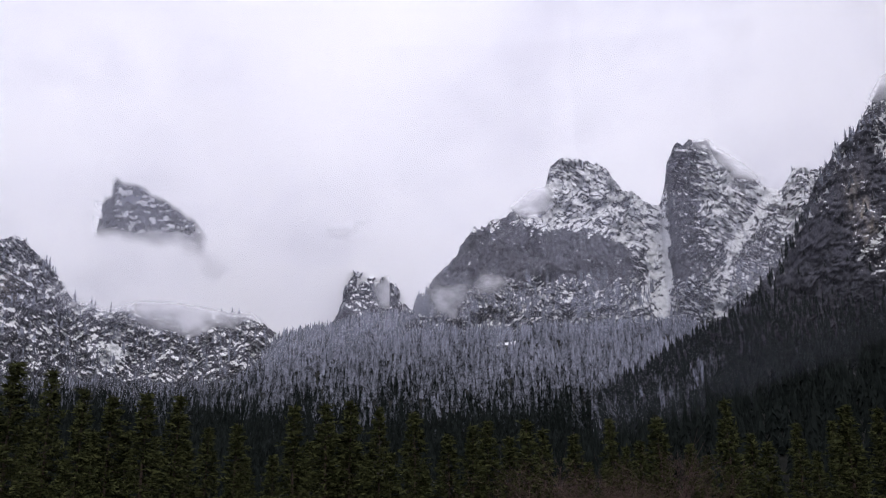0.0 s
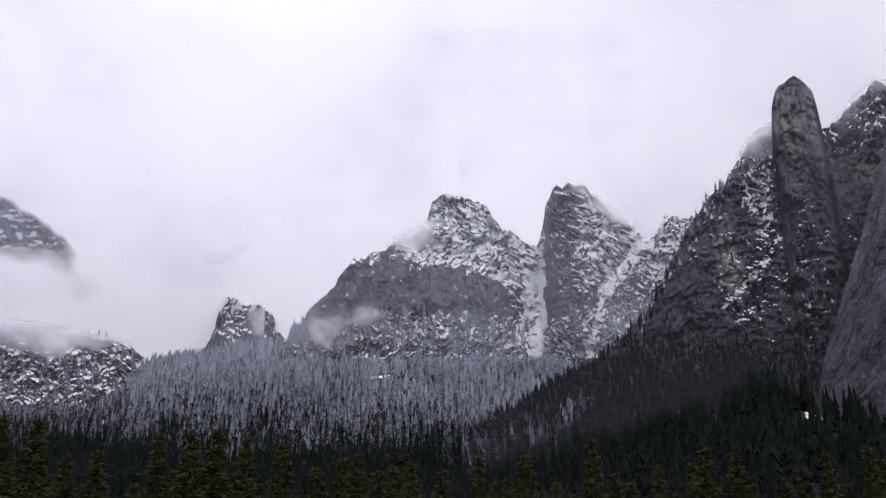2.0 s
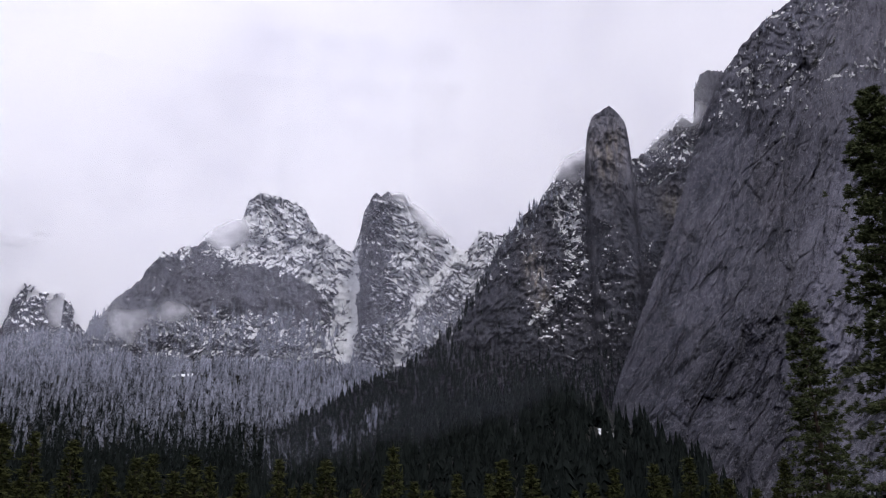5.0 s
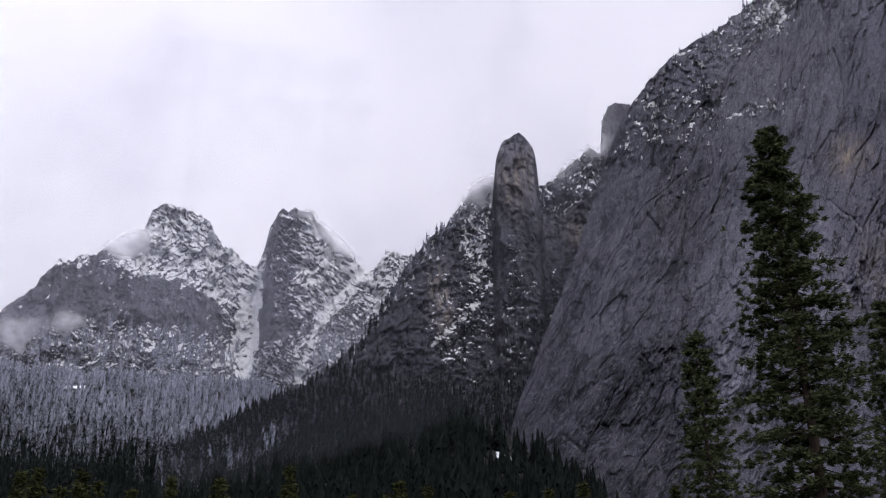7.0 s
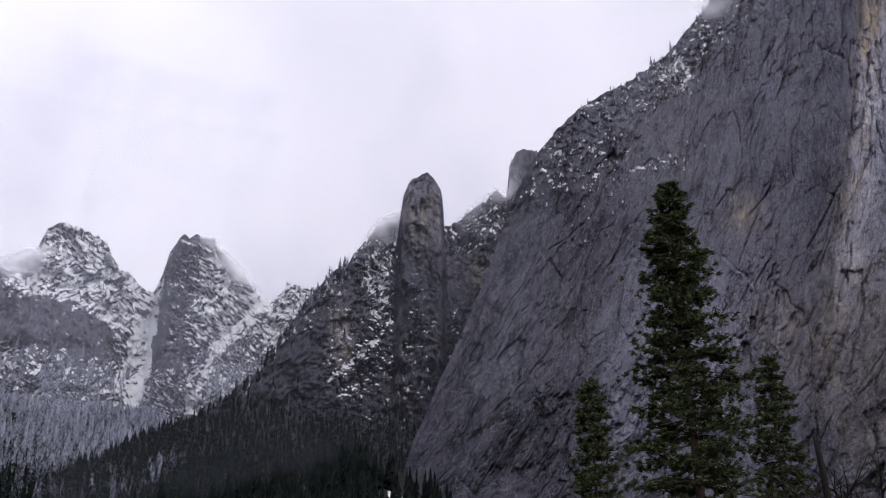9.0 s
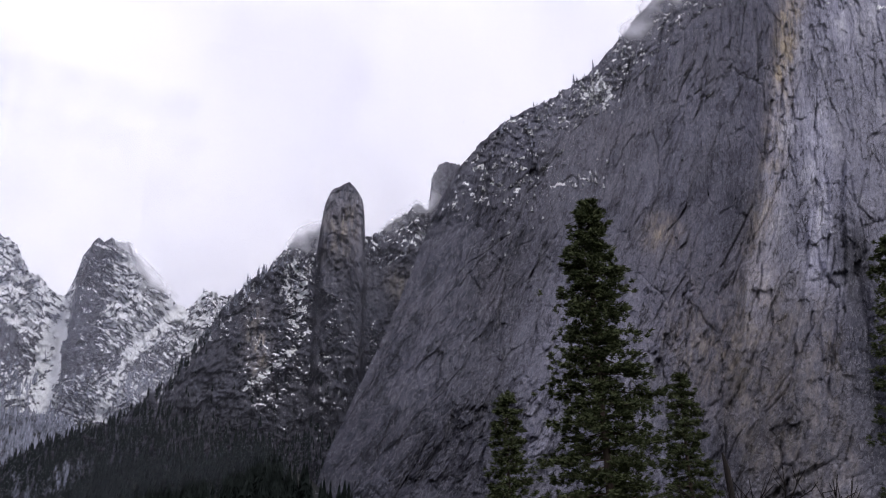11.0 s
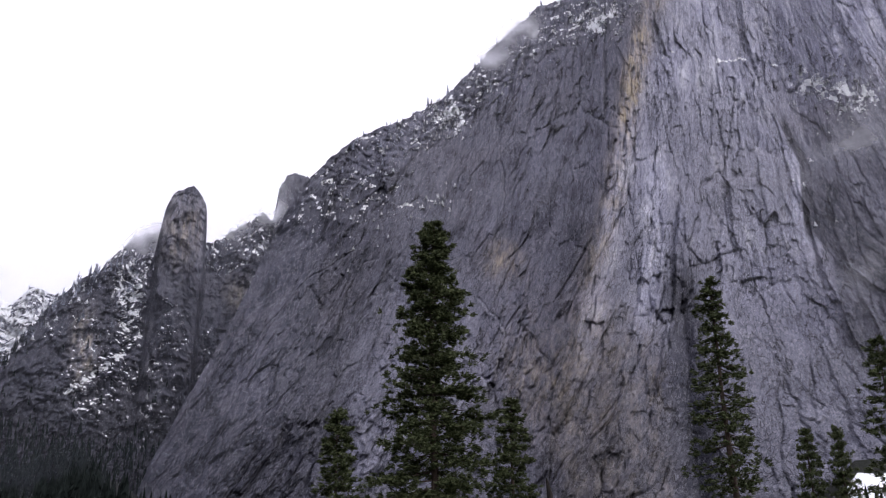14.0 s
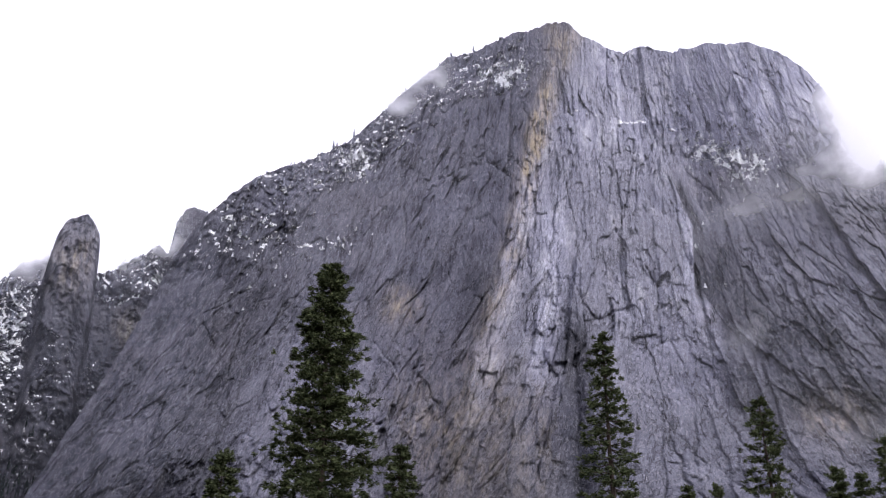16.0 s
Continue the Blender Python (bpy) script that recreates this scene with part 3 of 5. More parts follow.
def wall_snow(az, el, up, n):
    s = 0.65 * step(0.50, 0.78, up) * step(24, 34, el + 3 * n) * (0.45 + 0.55 * step(57, 50, az))
    m = fbm(az * 3.0, el * 4.5, seed=33, octaves=4)
    dash = step(0.17, 0.30, fbm(az * 3.2 + el, el * 6.5 - 1.5 * az, seed=34, octaves=4))
    rim = np.interp(az, [33, 36, 43, 50, 56], [28, 31, 34.5, 39, 40.5])
    s += 0.62 * dash * step(4.5, 0.5, rim - el) * step(57, 52, az) * step(-0.2, 0.15, n) * step(32, 35, az)
    s += 0.35 * dash * step(30, 36, el) * step(56, 59, az) * step(0.0, 0.3, n)
    burst = step(0.0, 0.18, m)
    s += burst * (0.9 * bump_at(az, el, 44.0, 33.7, 1.2, 1.1) + 0.8 * bump_at(az, el, 54.0, 38.4, 2.0, 1.0) + 0.95 * bump_at(az, el, 68.6, 31.8, 1.7, 1.3) + 0.7 * bump_at(az, el, 66.2, 33.4, 1.2, 1.0))
    s += burst * dash * 0.8 * bump_at(az, el, 38.2, 29.8, 2.5, 2.2)
    line = np.interp(az, [58, 61, 64, 66, 68], [36.2, 35.4, 34.9, 33.8, 31.8])
    s += 0.6 * np.exp(-((el - line - 0.45 * fbm(az * 1.5, 2.0, seed=35)) / 0.11) ** 2) * step(57, 59, az) * step(69, 67, az) * step(-0.1, 0.1, fbm(az * 2.0, 5.0, seed=36) + 0.15)
    s += 0.75 * np.exp(-((el - (29.0 + 0.12 * (az - 41)) - 0.2 * fbm(az * 2, 3.0, seed=37)) / 0.10) ** 2) * step(40.3, 41, az) * step(43.6, 42.4, az) * step(-0.1, 0.15, m)
    return np.clip(s, 0, 1)


def wall_tan(az, el):
    edge = np.interp(el, ARETE_EL, ARETE_AZ)
    s = 0.85 * np.exp(-((az - edge - 0.5) / 0.55) ** 2) * step(31.5, 33.5, el) * step(38, 36.5, el)
    s += 0.35 * np.exp(-((az - edge - 0.4) / 0.8) ** 2) * step(18, 26, el)
    s += 0.60 * bump_at(az, el, 47.1, 25.9, 1.0, 0.9) + 0.45 * bump_at(az, el, 57.5, 39.9, 0.8, 1.2)
    s += 0.14 * step(47.5, 50.5, az + 0.25 * (el - 16)) * step(56.6, 55.2, az) * step(25.5, 21, el + 0.6 * np.abs(az - 53))
    s += 0.35 * bump_at(az, el, 71, 18.5, 1.5, 1.2) + 0.25 * bump_at(az, el, 48.5, 20, 2.5, 3.0)
    return s * (0.55 + 0.9 * step(-0.35, 0.35, fbm(az * 2.2, el * 1.5, seed=38, octaves=4)))


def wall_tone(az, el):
    """Pale washed stone beside the arete and on the apron; shade painted on the left face, in the recess and corner and
    along the great roof; darker towards the foot.
    """
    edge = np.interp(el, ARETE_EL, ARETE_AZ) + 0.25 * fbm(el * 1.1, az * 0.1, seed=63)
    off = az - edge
    # the left face's shade, put into the stone's colour
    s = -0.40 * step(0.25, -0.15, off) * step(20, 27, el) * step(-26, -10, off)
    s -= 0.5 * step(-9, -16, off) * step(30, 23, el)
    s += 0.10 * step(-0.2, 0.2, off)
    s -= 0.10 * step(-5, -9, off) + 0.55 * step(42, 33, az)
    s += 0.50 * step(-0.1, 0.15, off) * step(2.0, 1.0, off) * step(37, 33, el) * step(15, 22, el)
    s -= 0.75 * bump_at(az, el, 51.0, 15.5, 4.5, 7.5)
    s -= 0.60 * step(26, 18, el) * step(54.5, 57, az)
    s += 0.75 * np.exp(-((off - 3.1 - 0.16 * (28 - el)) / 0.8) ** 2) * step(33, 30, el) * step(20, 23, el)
    # painted shade in the recess, along the corner and on the roof band
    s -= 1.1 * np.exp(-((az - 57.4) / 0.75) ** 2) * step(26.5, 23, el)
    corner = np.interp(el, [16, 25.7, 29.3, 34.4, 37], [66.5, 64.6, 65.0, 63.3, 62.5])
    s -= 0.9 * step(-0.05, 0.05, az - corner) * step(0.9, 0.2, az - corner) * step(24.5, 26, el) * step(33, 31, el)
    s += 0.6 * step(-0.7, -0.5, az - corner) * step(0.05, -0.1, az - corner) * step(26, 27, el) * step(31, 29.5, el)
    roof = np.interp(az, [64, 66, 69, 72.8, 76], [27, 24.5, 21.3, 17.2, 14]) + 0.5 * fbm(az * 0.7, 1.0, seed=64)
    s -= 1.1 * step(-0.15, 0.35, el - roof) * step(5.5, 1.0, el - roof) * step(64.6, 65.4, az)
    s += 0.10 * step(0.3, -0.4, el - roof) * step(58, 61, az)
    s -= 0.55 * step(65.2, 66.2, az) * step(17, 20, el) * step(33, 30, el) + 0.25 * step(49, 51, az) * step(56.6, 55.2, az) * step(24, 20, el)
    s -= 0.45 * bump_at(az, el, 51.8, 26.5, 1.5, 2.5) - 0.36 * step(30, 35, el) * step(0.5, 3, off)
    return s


def wall_laden(az, el, up):
    rim = np.interp(az, [33, 36, 43, 50, 56], [28, 31, 34.5, 39, 40.5])
    strip = step(0.05, 0.30, fbm(az * 2.6 + 0.8 * el, el * 3.5 - az, seed=84, octaves=4))
    s = 2.6 * bump_at(az, el, 43.9, 33.6, 0.9, 0.8) + 1.3 * bump_at(az, el, 54.2, 38.5, 1.8, 0.8) + 1.6 * bump_at(az, el, 68.6, 31.8, 1.4, 0.9) + 0.9 * bump_at(az, el, 66.3, 33.2, 1.0, 0.9)
    s = s + strip * (1.0 * bump_at(az, el, 37.8, 29.6, 2.4, 2.6) + 0.5 * step(3.5, 0.6, rim - el) * step(57, 54, az) * step(33, 36, az) + 1.0 * bump_at(az, el, 42.5, 29.2, 1.6, 0.8) + 0.4 * bump_at(az, el, 65, 26.5, 1.0, 3.5))
    return s


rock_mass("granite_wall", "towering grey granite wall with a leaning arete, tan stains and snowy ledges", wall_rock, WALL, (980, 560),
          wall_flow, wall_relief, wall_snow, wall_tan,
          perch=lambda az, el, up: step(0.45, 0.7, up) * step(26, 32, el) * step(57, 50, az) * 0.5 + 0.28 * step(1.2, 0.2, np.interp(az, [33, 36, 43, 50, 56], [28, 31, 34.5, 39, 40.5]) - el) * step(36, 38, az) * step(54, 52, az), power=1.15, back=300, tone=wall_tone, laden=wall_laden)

# The spire ridge
SPIRE = [
    (8.0, 11.5, 900, 760, 4), (12.6, 14.2, 930, 760, 5), (16.2, 15.9, 950, 765, 6), (18.6, 18.1, 960, 780, 7), (20.2, 20.5, 960, 785, 7),
    (21.2, 22.1, 960, 790, 7), (22.5, 23.6, 955, 790, 7), (23.8, 24.5, 955, 795, 7), (25.2, 24.9, 950, 800, 7), (25.9, 25.3, 945, 800, 7),
    (26.34, 25.3, 947, 800, 7), (26.48, 26.6, 955, 800, 7), (26.68, 28.0, 964, 800, 7), (27.10, 28.75, 969, 800, 7), (27.75, 29.1, 972, 800, 7), (28.12, 29.3, 973, 800, 7),
    (28.52, 29.05, 971, 800, 7), (28.98, 28.5, 968, 800, 7), (29.16, 27.5, 961, 802, 7), (29.22, 26.0, 952, 802, 7), (29.34, 24.7, 935, 804, 7), (30.3, 24.6, 940, 806, 7), (31.4, 25.4, 945, 808, 7),
    (33.0, 25.8, 950, 810, 7), (36.0, 25.5, 960, 815, 7),
]


def spire_flow(az, el):
    return (az - np.interp(az, [12, 20, 26, 30, 36], [0.55, 0.45, 0.06, 0.05, 0.2]) * (el - 20)), el


def spire_relief(az, el, q, along):
    axis = np.interp(el, [10, 20, 25, 29], [27.0, 27.6, 27.8, 27.9])
    half = np.interp(el, [10, 22, 25, 28.2, 29.3], [2.4, 1.9, 1.5, 1.2, 0.7])
    r = 13 * np.sqrt(np.clip(1 - ((az - axis) / half) ** 2, 0, 1)) * step(24.0, 26.6, el + 0.9 * fbm(az * 1.2, el, seed=78) + 0.9 * (az - axis))
    r -= 10 * np.exp(-((az - axis - half - 0.5) / 0.6) ** 2) * step(19, 24, el)
    r += 9 * np.exp(-((az - 22.8 - 0.3 * (el - 20)) / 1.6) ** 2) * step(15, 18, el) * step(24, 21.5, el)
    r += 0.9 * cracks(q, along, 71, 1.5) + 3.5 * facets(az * 1.7 + 0.3 * fbm(az, el, seed=72), el * 0.45, 74)[0] * step(23, 25, el) * step(25.5, 26.5, az)
    r += broken(az, el, 76, 9, 0.6 + 0.5 * np.maximum(step(26.6, 25.6, az), step(25.5, 24.0, el)))
    return r


def spire_snow(az, el, up, n):
    m = strokes(az, el, 73, 1.7)
    bare = step(1.9, 1.3, np.abs(az - 27.8)) * step(23.6, 24.6, el)
    s = 0.62 * lying(up, m, 0.60, 0.76) * step(13.5, 19, el + 3 * n + 0.8 * np.clip(az - 24, -4, 0)) * (1 - 0.85 * bare) * step(-0.2, 0.15, n)
    s += 0.75 * bump_at(az, el, 25.4, 22.8, 0.9, 2.6) * step(-0.15, 0.1, m)
    line = np.interp(az, [22.5, 25.5], [17.6, 20.2])
    s += 0.8 * np.exp(-((el - line - 0.3 * m) / 0.25) ** 2) * step(22.2, 23, az) * step(25.8, 25, az) * step(-0.2, 0.0, m)
    s += 0.35 * step(21, 25, el) * step(26.2, 25.4, az) * step(0.0, 0.2, m)
    return np.clip(s, 0, 1)


def spire_tan(az, el):
    spot = 0.4 + 1.1 * step(-0.3, 0.3, fbm(az * 4.0, el * 1.6, seed=39, octaves=4))
    return spot * 0.55 * bump_at(az, el, 23.3 - 0.15 * (el - 20), 20.2, 0.6, 1.6) + 0.45 * spot * bump_at(az, el, 27.8, 26.8, 0.9, 1.6) + 0.35 * bump_at(az, el, 31.3, 23.6, 0.7, 1.0)


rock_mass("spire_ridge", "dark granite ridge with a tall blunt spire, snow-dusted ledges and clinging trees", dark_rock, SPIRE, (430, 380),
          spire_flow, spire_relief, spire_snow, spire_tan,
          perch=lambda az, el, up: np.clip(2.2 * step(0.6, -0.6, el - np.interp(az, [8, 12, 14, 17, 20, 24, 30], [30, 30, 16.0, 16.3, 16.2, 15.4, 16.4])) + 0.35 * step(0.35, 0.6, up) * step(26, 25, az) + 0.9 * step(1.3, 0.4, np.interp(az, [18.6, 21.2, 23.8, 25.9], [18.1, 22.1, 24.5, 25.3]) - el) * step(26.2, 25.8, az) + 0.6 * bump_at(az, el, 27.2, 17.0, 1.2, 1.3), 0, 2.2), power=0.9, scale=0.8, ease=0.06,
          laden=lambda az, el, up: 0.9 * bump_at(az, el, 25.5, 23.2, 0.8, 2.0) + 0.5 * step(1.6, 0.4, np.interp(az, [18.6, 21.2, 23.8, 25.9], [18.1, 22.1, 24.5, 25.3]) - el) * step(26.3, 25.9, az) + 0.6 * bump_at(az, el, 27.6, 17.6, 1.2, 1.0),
          # tone: paler on the spire and the tan cliff, darker towards the foot
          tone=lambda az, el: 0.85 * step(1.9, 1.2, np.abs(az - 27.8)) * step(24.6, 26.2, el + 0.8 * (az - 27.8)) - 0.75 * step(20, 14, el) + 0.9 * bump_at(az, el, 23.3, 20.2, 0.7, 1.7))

BACK = [
    (20.0, 19.5, 1240, 1130, 10), (22.6, 22.9, 1240, 1120, 10), (24.0, 25.0, 1240, 1110, 10), (25.2, 26.3, 1240, 1110, 10), (27.0, 26.9, 1240, 1110, 10), (29.0, 26.2, 1240, 1110, 10),
    (30.2, 26.7, 1230, 1100, 10), (31.3, 27.6, 1230, 1100, 10), (32.3, 28.1, 1230, 1100, 10), (33.05, 27.9, 1230, 1100, 10),
    (33.25, 29.6, 1210, 1095, 10), (33.9, 30.5, 1205, 1090, 10), (34.9, 30.5, 1205, 1090, 10), (35.6, 29.5, 1215, 1090, 10), (38.0, 28.0, 1230, 1090, 10),
]
rock_mass("rear_ridge", "misty granite ridge with a square-topped pinnacle and frosted trees", far_rock, BACK, (240, 240),
          lambda az, el: (az, el),
          lambda az, el, q, along: 1.2 * cracks(q, along, 91, 1.6) + broken(az, el, 95, 16, step(33.3, 32.8, az)),
          lambda az, el, up, n: np.clip(0.18 + 0.35 * lying(up, n) + 0.9 * strokes(az, el, 97, 1.6), 0, 1) * step(33.2, 32.9, az),
          perch=lambda az, el, up: 0.9 * step(22, 26, el) * step(33, 32.5, az), scale=1.6, ease=0.05)

# The twin peaks with the snow gully between them
TWIN = [
    (-4.0, 13.5, 1600, 1450, 9), (-2.3, 15.9, 1590, 1440, 9), (-1.1, 17.7, 1590, 1435, 9), (0.6, 19.6, 1600, 1430, 9), (1.8, 21.1, 1610, 1430, 9),
    (2.7, 21.4, 1620, 1430, 9), (4.6, 22.3, 1640, 1430, 9), (6.1, 23.1, 1650, 1430, 9), (6.35, 24.2, 1650, 1430, 9), (7.2, 24.9, 1650, 1430, 9),
    (8.5, 24.5, 1660, 1430, 9), (9.7, 24.0, 1670, 1430, 9), (10.5, 22.9, 1690, 1432, 9), (11.9, 22.1, 1710, 1434, 9), (12.6, 21.8, 1730, 1436, 9),
    (12.9, 22.7, 1660, 1438, 9), (13.2, 24.3, 1640, 1438, 9), (13.9, 25.1, 1630, 1440, 9), (15.6, 24.8, 1630, 1440, 9), (16.9, 23.6, 1640, 1445, 9),
    (18.2, 22.4, 1700, 1450, 9), (19.2, 22.1, 1740, 1455, 9), (20.1, 22.9, 1720, 1460, 9), (21.2, 22.6, 1720, 1460, 9), (22.2, 22.9, 1720, 1470, 9), (25.0, 23.4, 1730, 1480, 9),
]
GULLY_EL, GULLY_AZ = [14.5, 15.4, 16.4, 17.5, 18.6, 19.6, 22], [11.6, 11.9, 12.4, 12.7, 12.85, 12.75, 12.6]
GULLY2_EL, GULLY2_AZ = [14, 16.6, 18, 19.75, 20.8, 22.1], [15.0, 15.35, 15.9, 16.7, 17.6, 18.9]


def twin_relief(az, el, q, along):
    g1 = np.interp(el, GULLY_EL, GULLY_AZ)
    g2 = np.interp(el, GULLY2_EL, GULLY2_AZ)
    r = -26 * np.exp(-((az - g1) / 0.7) ** 2) - 26 * np.exp(-((az - g2) / 0.9) ** 2)
    r += 40 * np.exp(-((az - 14.5) / 1.5) ** 2) * step(15, 18, el)
    r += (18.2 - el) * np.clip(1.2 - np.abs(el - 18.2) / 6, 0, 1) * (13 * np.exp(-((az - g1) / 0.5) ** 2) + 11 * np.exp(-((az - g2) / 0.45) ** 2))
    cliff = np.interp(az, [-3, 2, 6, 9, 11.5], [19, 21.2, 20.8, 20.4, 19.5]) + 1.6 * fbm(az * 1.1, el * 0.6, seed=119)
    face = step(0.3, -0.3, el - cliff) * step(-3.4, -2.6, el - cliff) * step(11.4, 10.4, az)
    r -= 45 * step(-0.2, 1.4, el - cliff) * step(11.6, 10.2, az)
    r += 45 * step(18.4, 16.6, el + 0.8 * fbm(az * 0.8, 2.0, seed=118)) * step(3.0, 5.5, az) * step(10.8, 9.5, az)
    r += 1.5 * cracks(q, along, 111, 1.6) + broken(az, el, 115, 24, 1 - 0.75 * face) * (1 - 0.6 * np.exp(-((az - g1 + 0.3) / 0.8) ** 2)) * (1 - 0.6 * np.exp(-((az - g2) / 0.5) ** 2))
    return r


def twin_snow(az, el, up, n):
    g1, g2 = np.interp(el, GULLY_EL, GULLY_AZ), np.interp(el, GULLY2_EL, GULLY2_AZ)
    m = strokes(az, el, 121, 2.0)
    cliff = np.interp(az, [-3, 2, 6, 9, 11.5], [19, 21.2, 20.8, 20.4, 19.5]) + 1.6 * fbm(az * 1.1, el * 0.6, seed=119)
    face = step(0.3, -0.3, el - cliff) * step(-3.4, -2.6, el - cliff) * step(11.4, 10.4, az)
    left = step(1.3, 0.6, np.abs(az - 13.7 - 0.1 * (el - 20))) * step(17, 18, el)
    s = (0.20 + 0.26 * lying(up, m, 0.42, 0.66) + 1.0 * m) * (1 - 0.42 * face) * (1 - 0.40 * left) + (0.10 + 0.5 * step(-0.02, 0.14, m)) * step(0.0, 1.0, el - cliff) * (1 - 0.8 * left)
    sway = 0.35 * fbm(az * 1.5, el * 1.6, seed=123, octaves=4)
    g1, g2 = g1 + sway, g2 + sway
    branch = sway + np.interp(el, [16.3, 16.6, 17.2, 19.4, 20.2], [10.4, 11.2, 11.65, 11.85, 12.3])
    s += 1.25 * np.exp(-((az - g1) / np.interp(el, [15, 16.4, 18, 20, 22], [0.34, 0.22, 0.18, 0.16, 0.14])) ** 2) * step(15.0, 15.8, el + n) * (0.35 + 0.65 * step(20.6, 19.6, el)) * step(22.3, 21, el)
    s += 0.85 * np.exp(-((az - branch) / 0.24) ** 2) * step(16.2, 16.5, el) * step(20.4, 19.6, el)
    s += 0.34 * step(-0.1, 0.1, az - branch) * step(0.1, -0.1, az - g1) * step(16.2, 16.6, el) * step(21, 20, el) * (1 - bump_at(az, el, 12.05, 17.1, 0.3, 0.3))
    wide = 0.07 + 0.40 * np.exp(-((el - 19.6) / 0.7) ** 2) + 0.18 * np.exp(-((el - 16.7) / 0.6) ** 2) + 0.25 * step(21, 21.8, el)
    s += (0.8 + 0.9 * m) * np.exp(-((az - g2) / wide) ** 2) * step(-0.7, -0.2, n + 0.2)
    s += step(-0.1, 0.1, m) * (0.9 * bump_at(az, el, 3.0, 15.4, 1.2, 0.5) + 0.7 * bump_at(az, el, 10.6, 16.9, 0.9, 0.35))
    s += 0.30 * step(18.6, 17.4, el) * step(2.5, 4, az) * step(-0.15, 0.2, m)
    s += 0.14 * step(-0.5, 1.0, el - cliff) * (1 - left)
    return np.clip(s, 0, 1)


def twin_open(az, el):
    """Where trees may stand: off the gullies and the open snow."""
    g1, g2 = np.interp(el, GULLY_EL, GULLY_AZ), np.interp(el, GULLY2_EL, GULLY2_AZ)
    return step(0.45, 0.8, np.abs(az - g1)) * step(0.3, 0.6, np.abs(az - g2)) * (1 - step(0.3, 0.6, bump_at(az, el + 0.5, 3.0, 15.4, 1.2, 0.8)))


rock_mass("twin_peaks", "snow-laced granite twin peaks with a steep white gully between them", far_rock, TWIN, (540, 320),
          lambda az, el: (az - 0.15 * (el - 19), el), twin_relief, twin_snow,
          perch=lambda az, el, up: twin_open(az, el) * np.clip(0.10 * step(0.3, 0.6, up) + 1.1 * step(18.3, 16.6, el) + 0.8 * bump_at(az, el, 8.0, 17.4, 3.2, 1.1) + 0.12 * step(20.5, 21.5, el) * step(12.5, 11.5, az) + 1.2 * step(15.2, 16.5, az) * step(21.5, 18.5, el), 0, 2.4), power=0.9, back=260, ease=0.10, scale=1.8)

# Smaller masses in the cloud to the left
KNOB = [(-8.0, 14.5, 1900, 1760, 9), (-6.4, 16.0, 1900, 1760, 9), (-5.9, 16.9, 1900, 1755, 9), (-5.6, 18.4, 1890, 1755, 9), (-5.2, 19.0, 1890, 1755, 9), (-4.0, 18.8, 1890, 1755, 9),
        (-2.7, 18.2, 1900, 1755, 9), (-2.2, 17.0, 1900, 1760, 9), (-0.5, 15.5, 1900, 1760, 9)]
rock_mass("rock_knob", "snow-capped dark rock knob half lost in mist", far_rock, KNOB, (150, 150), lambda az, el: (az, el),
          lambda az, el, q, along: 1.5 * cracks(q, along, 131, 1.6) + broken(az, el, 135, 26),
          lambda az, el, up, n: np.clip(0.85 * lying(up, n), 0, 1), scale=1.2, ease=0.10)
FAR = [(-10.0, 18.0, 2250, 2050, 9), (-7.3, 20.7, 2250, 2050, 9), (-6.0, 20.9, 2250, 2050, 9), (-4.7, 21.2, 2250, 2050, 9), (-3.7, 20.8, 2250, 2050, 9), (-1.0, 19.5, 2250, 2050, 9)]
rock_mass("far_crest", "pale snowy crest barely showing through cloud", far_rock, FAR, (110, 110), lambda az, el: (az, el),
          lambda az, el, q, along: 2.0 * cracks(q, along, 141, 1.6) + 10 * fbm(az * 1.4, el * 1.6, seed=147, octaves=5),
          lambda az, el, up, n: np.clip(0.9 * step(0.3, 0.6, up) + 0.5 * step(-0.2, 0.4, n), 0, 1), scale=0.8)
LEFT = [(-24.0, 15.0, 2350, 2150, 9), (-21.0, 17.5, 2350, 2150, 9), (-19.6, 19.0, 2330, 2150, 9), (-19.3, 21.8, 2320, 2150, 9), (-18.5, 23.3, 2320, 2150, 9), (-17.4, 23.0, 2320, 2150, 9), (-15.7, 22.1, 2330, 2150, 9),
        (-14.3, 21.4, 2340, 2150, 9), (-12.5, 20.0, 2350, 2150, 9), (-9.0, 17.0, 2350, 2150, 9)]
rock_mass("cloud_peak", "blunt snow-dusted granite peak standing out of the cloud", far_rock, LEFT, (260, 220), lambda az, el: (az, el),
          lambda az, el, q, along: 1.5 * cracks(q, along, 151, 1.6) + broken(az, el, 155, 32),
          lambda az, el, up, n: np.clip(0.70 * step(0.08, 0.30, fbm(az * 2.2 + 1.5 * el, el * 6.5 - 1.2 * az, seed=157, octaves=4)) + 0.4 * lying(up, n, 0.3, 0.55), 0, 1), scale=1.2, ease=0.10)
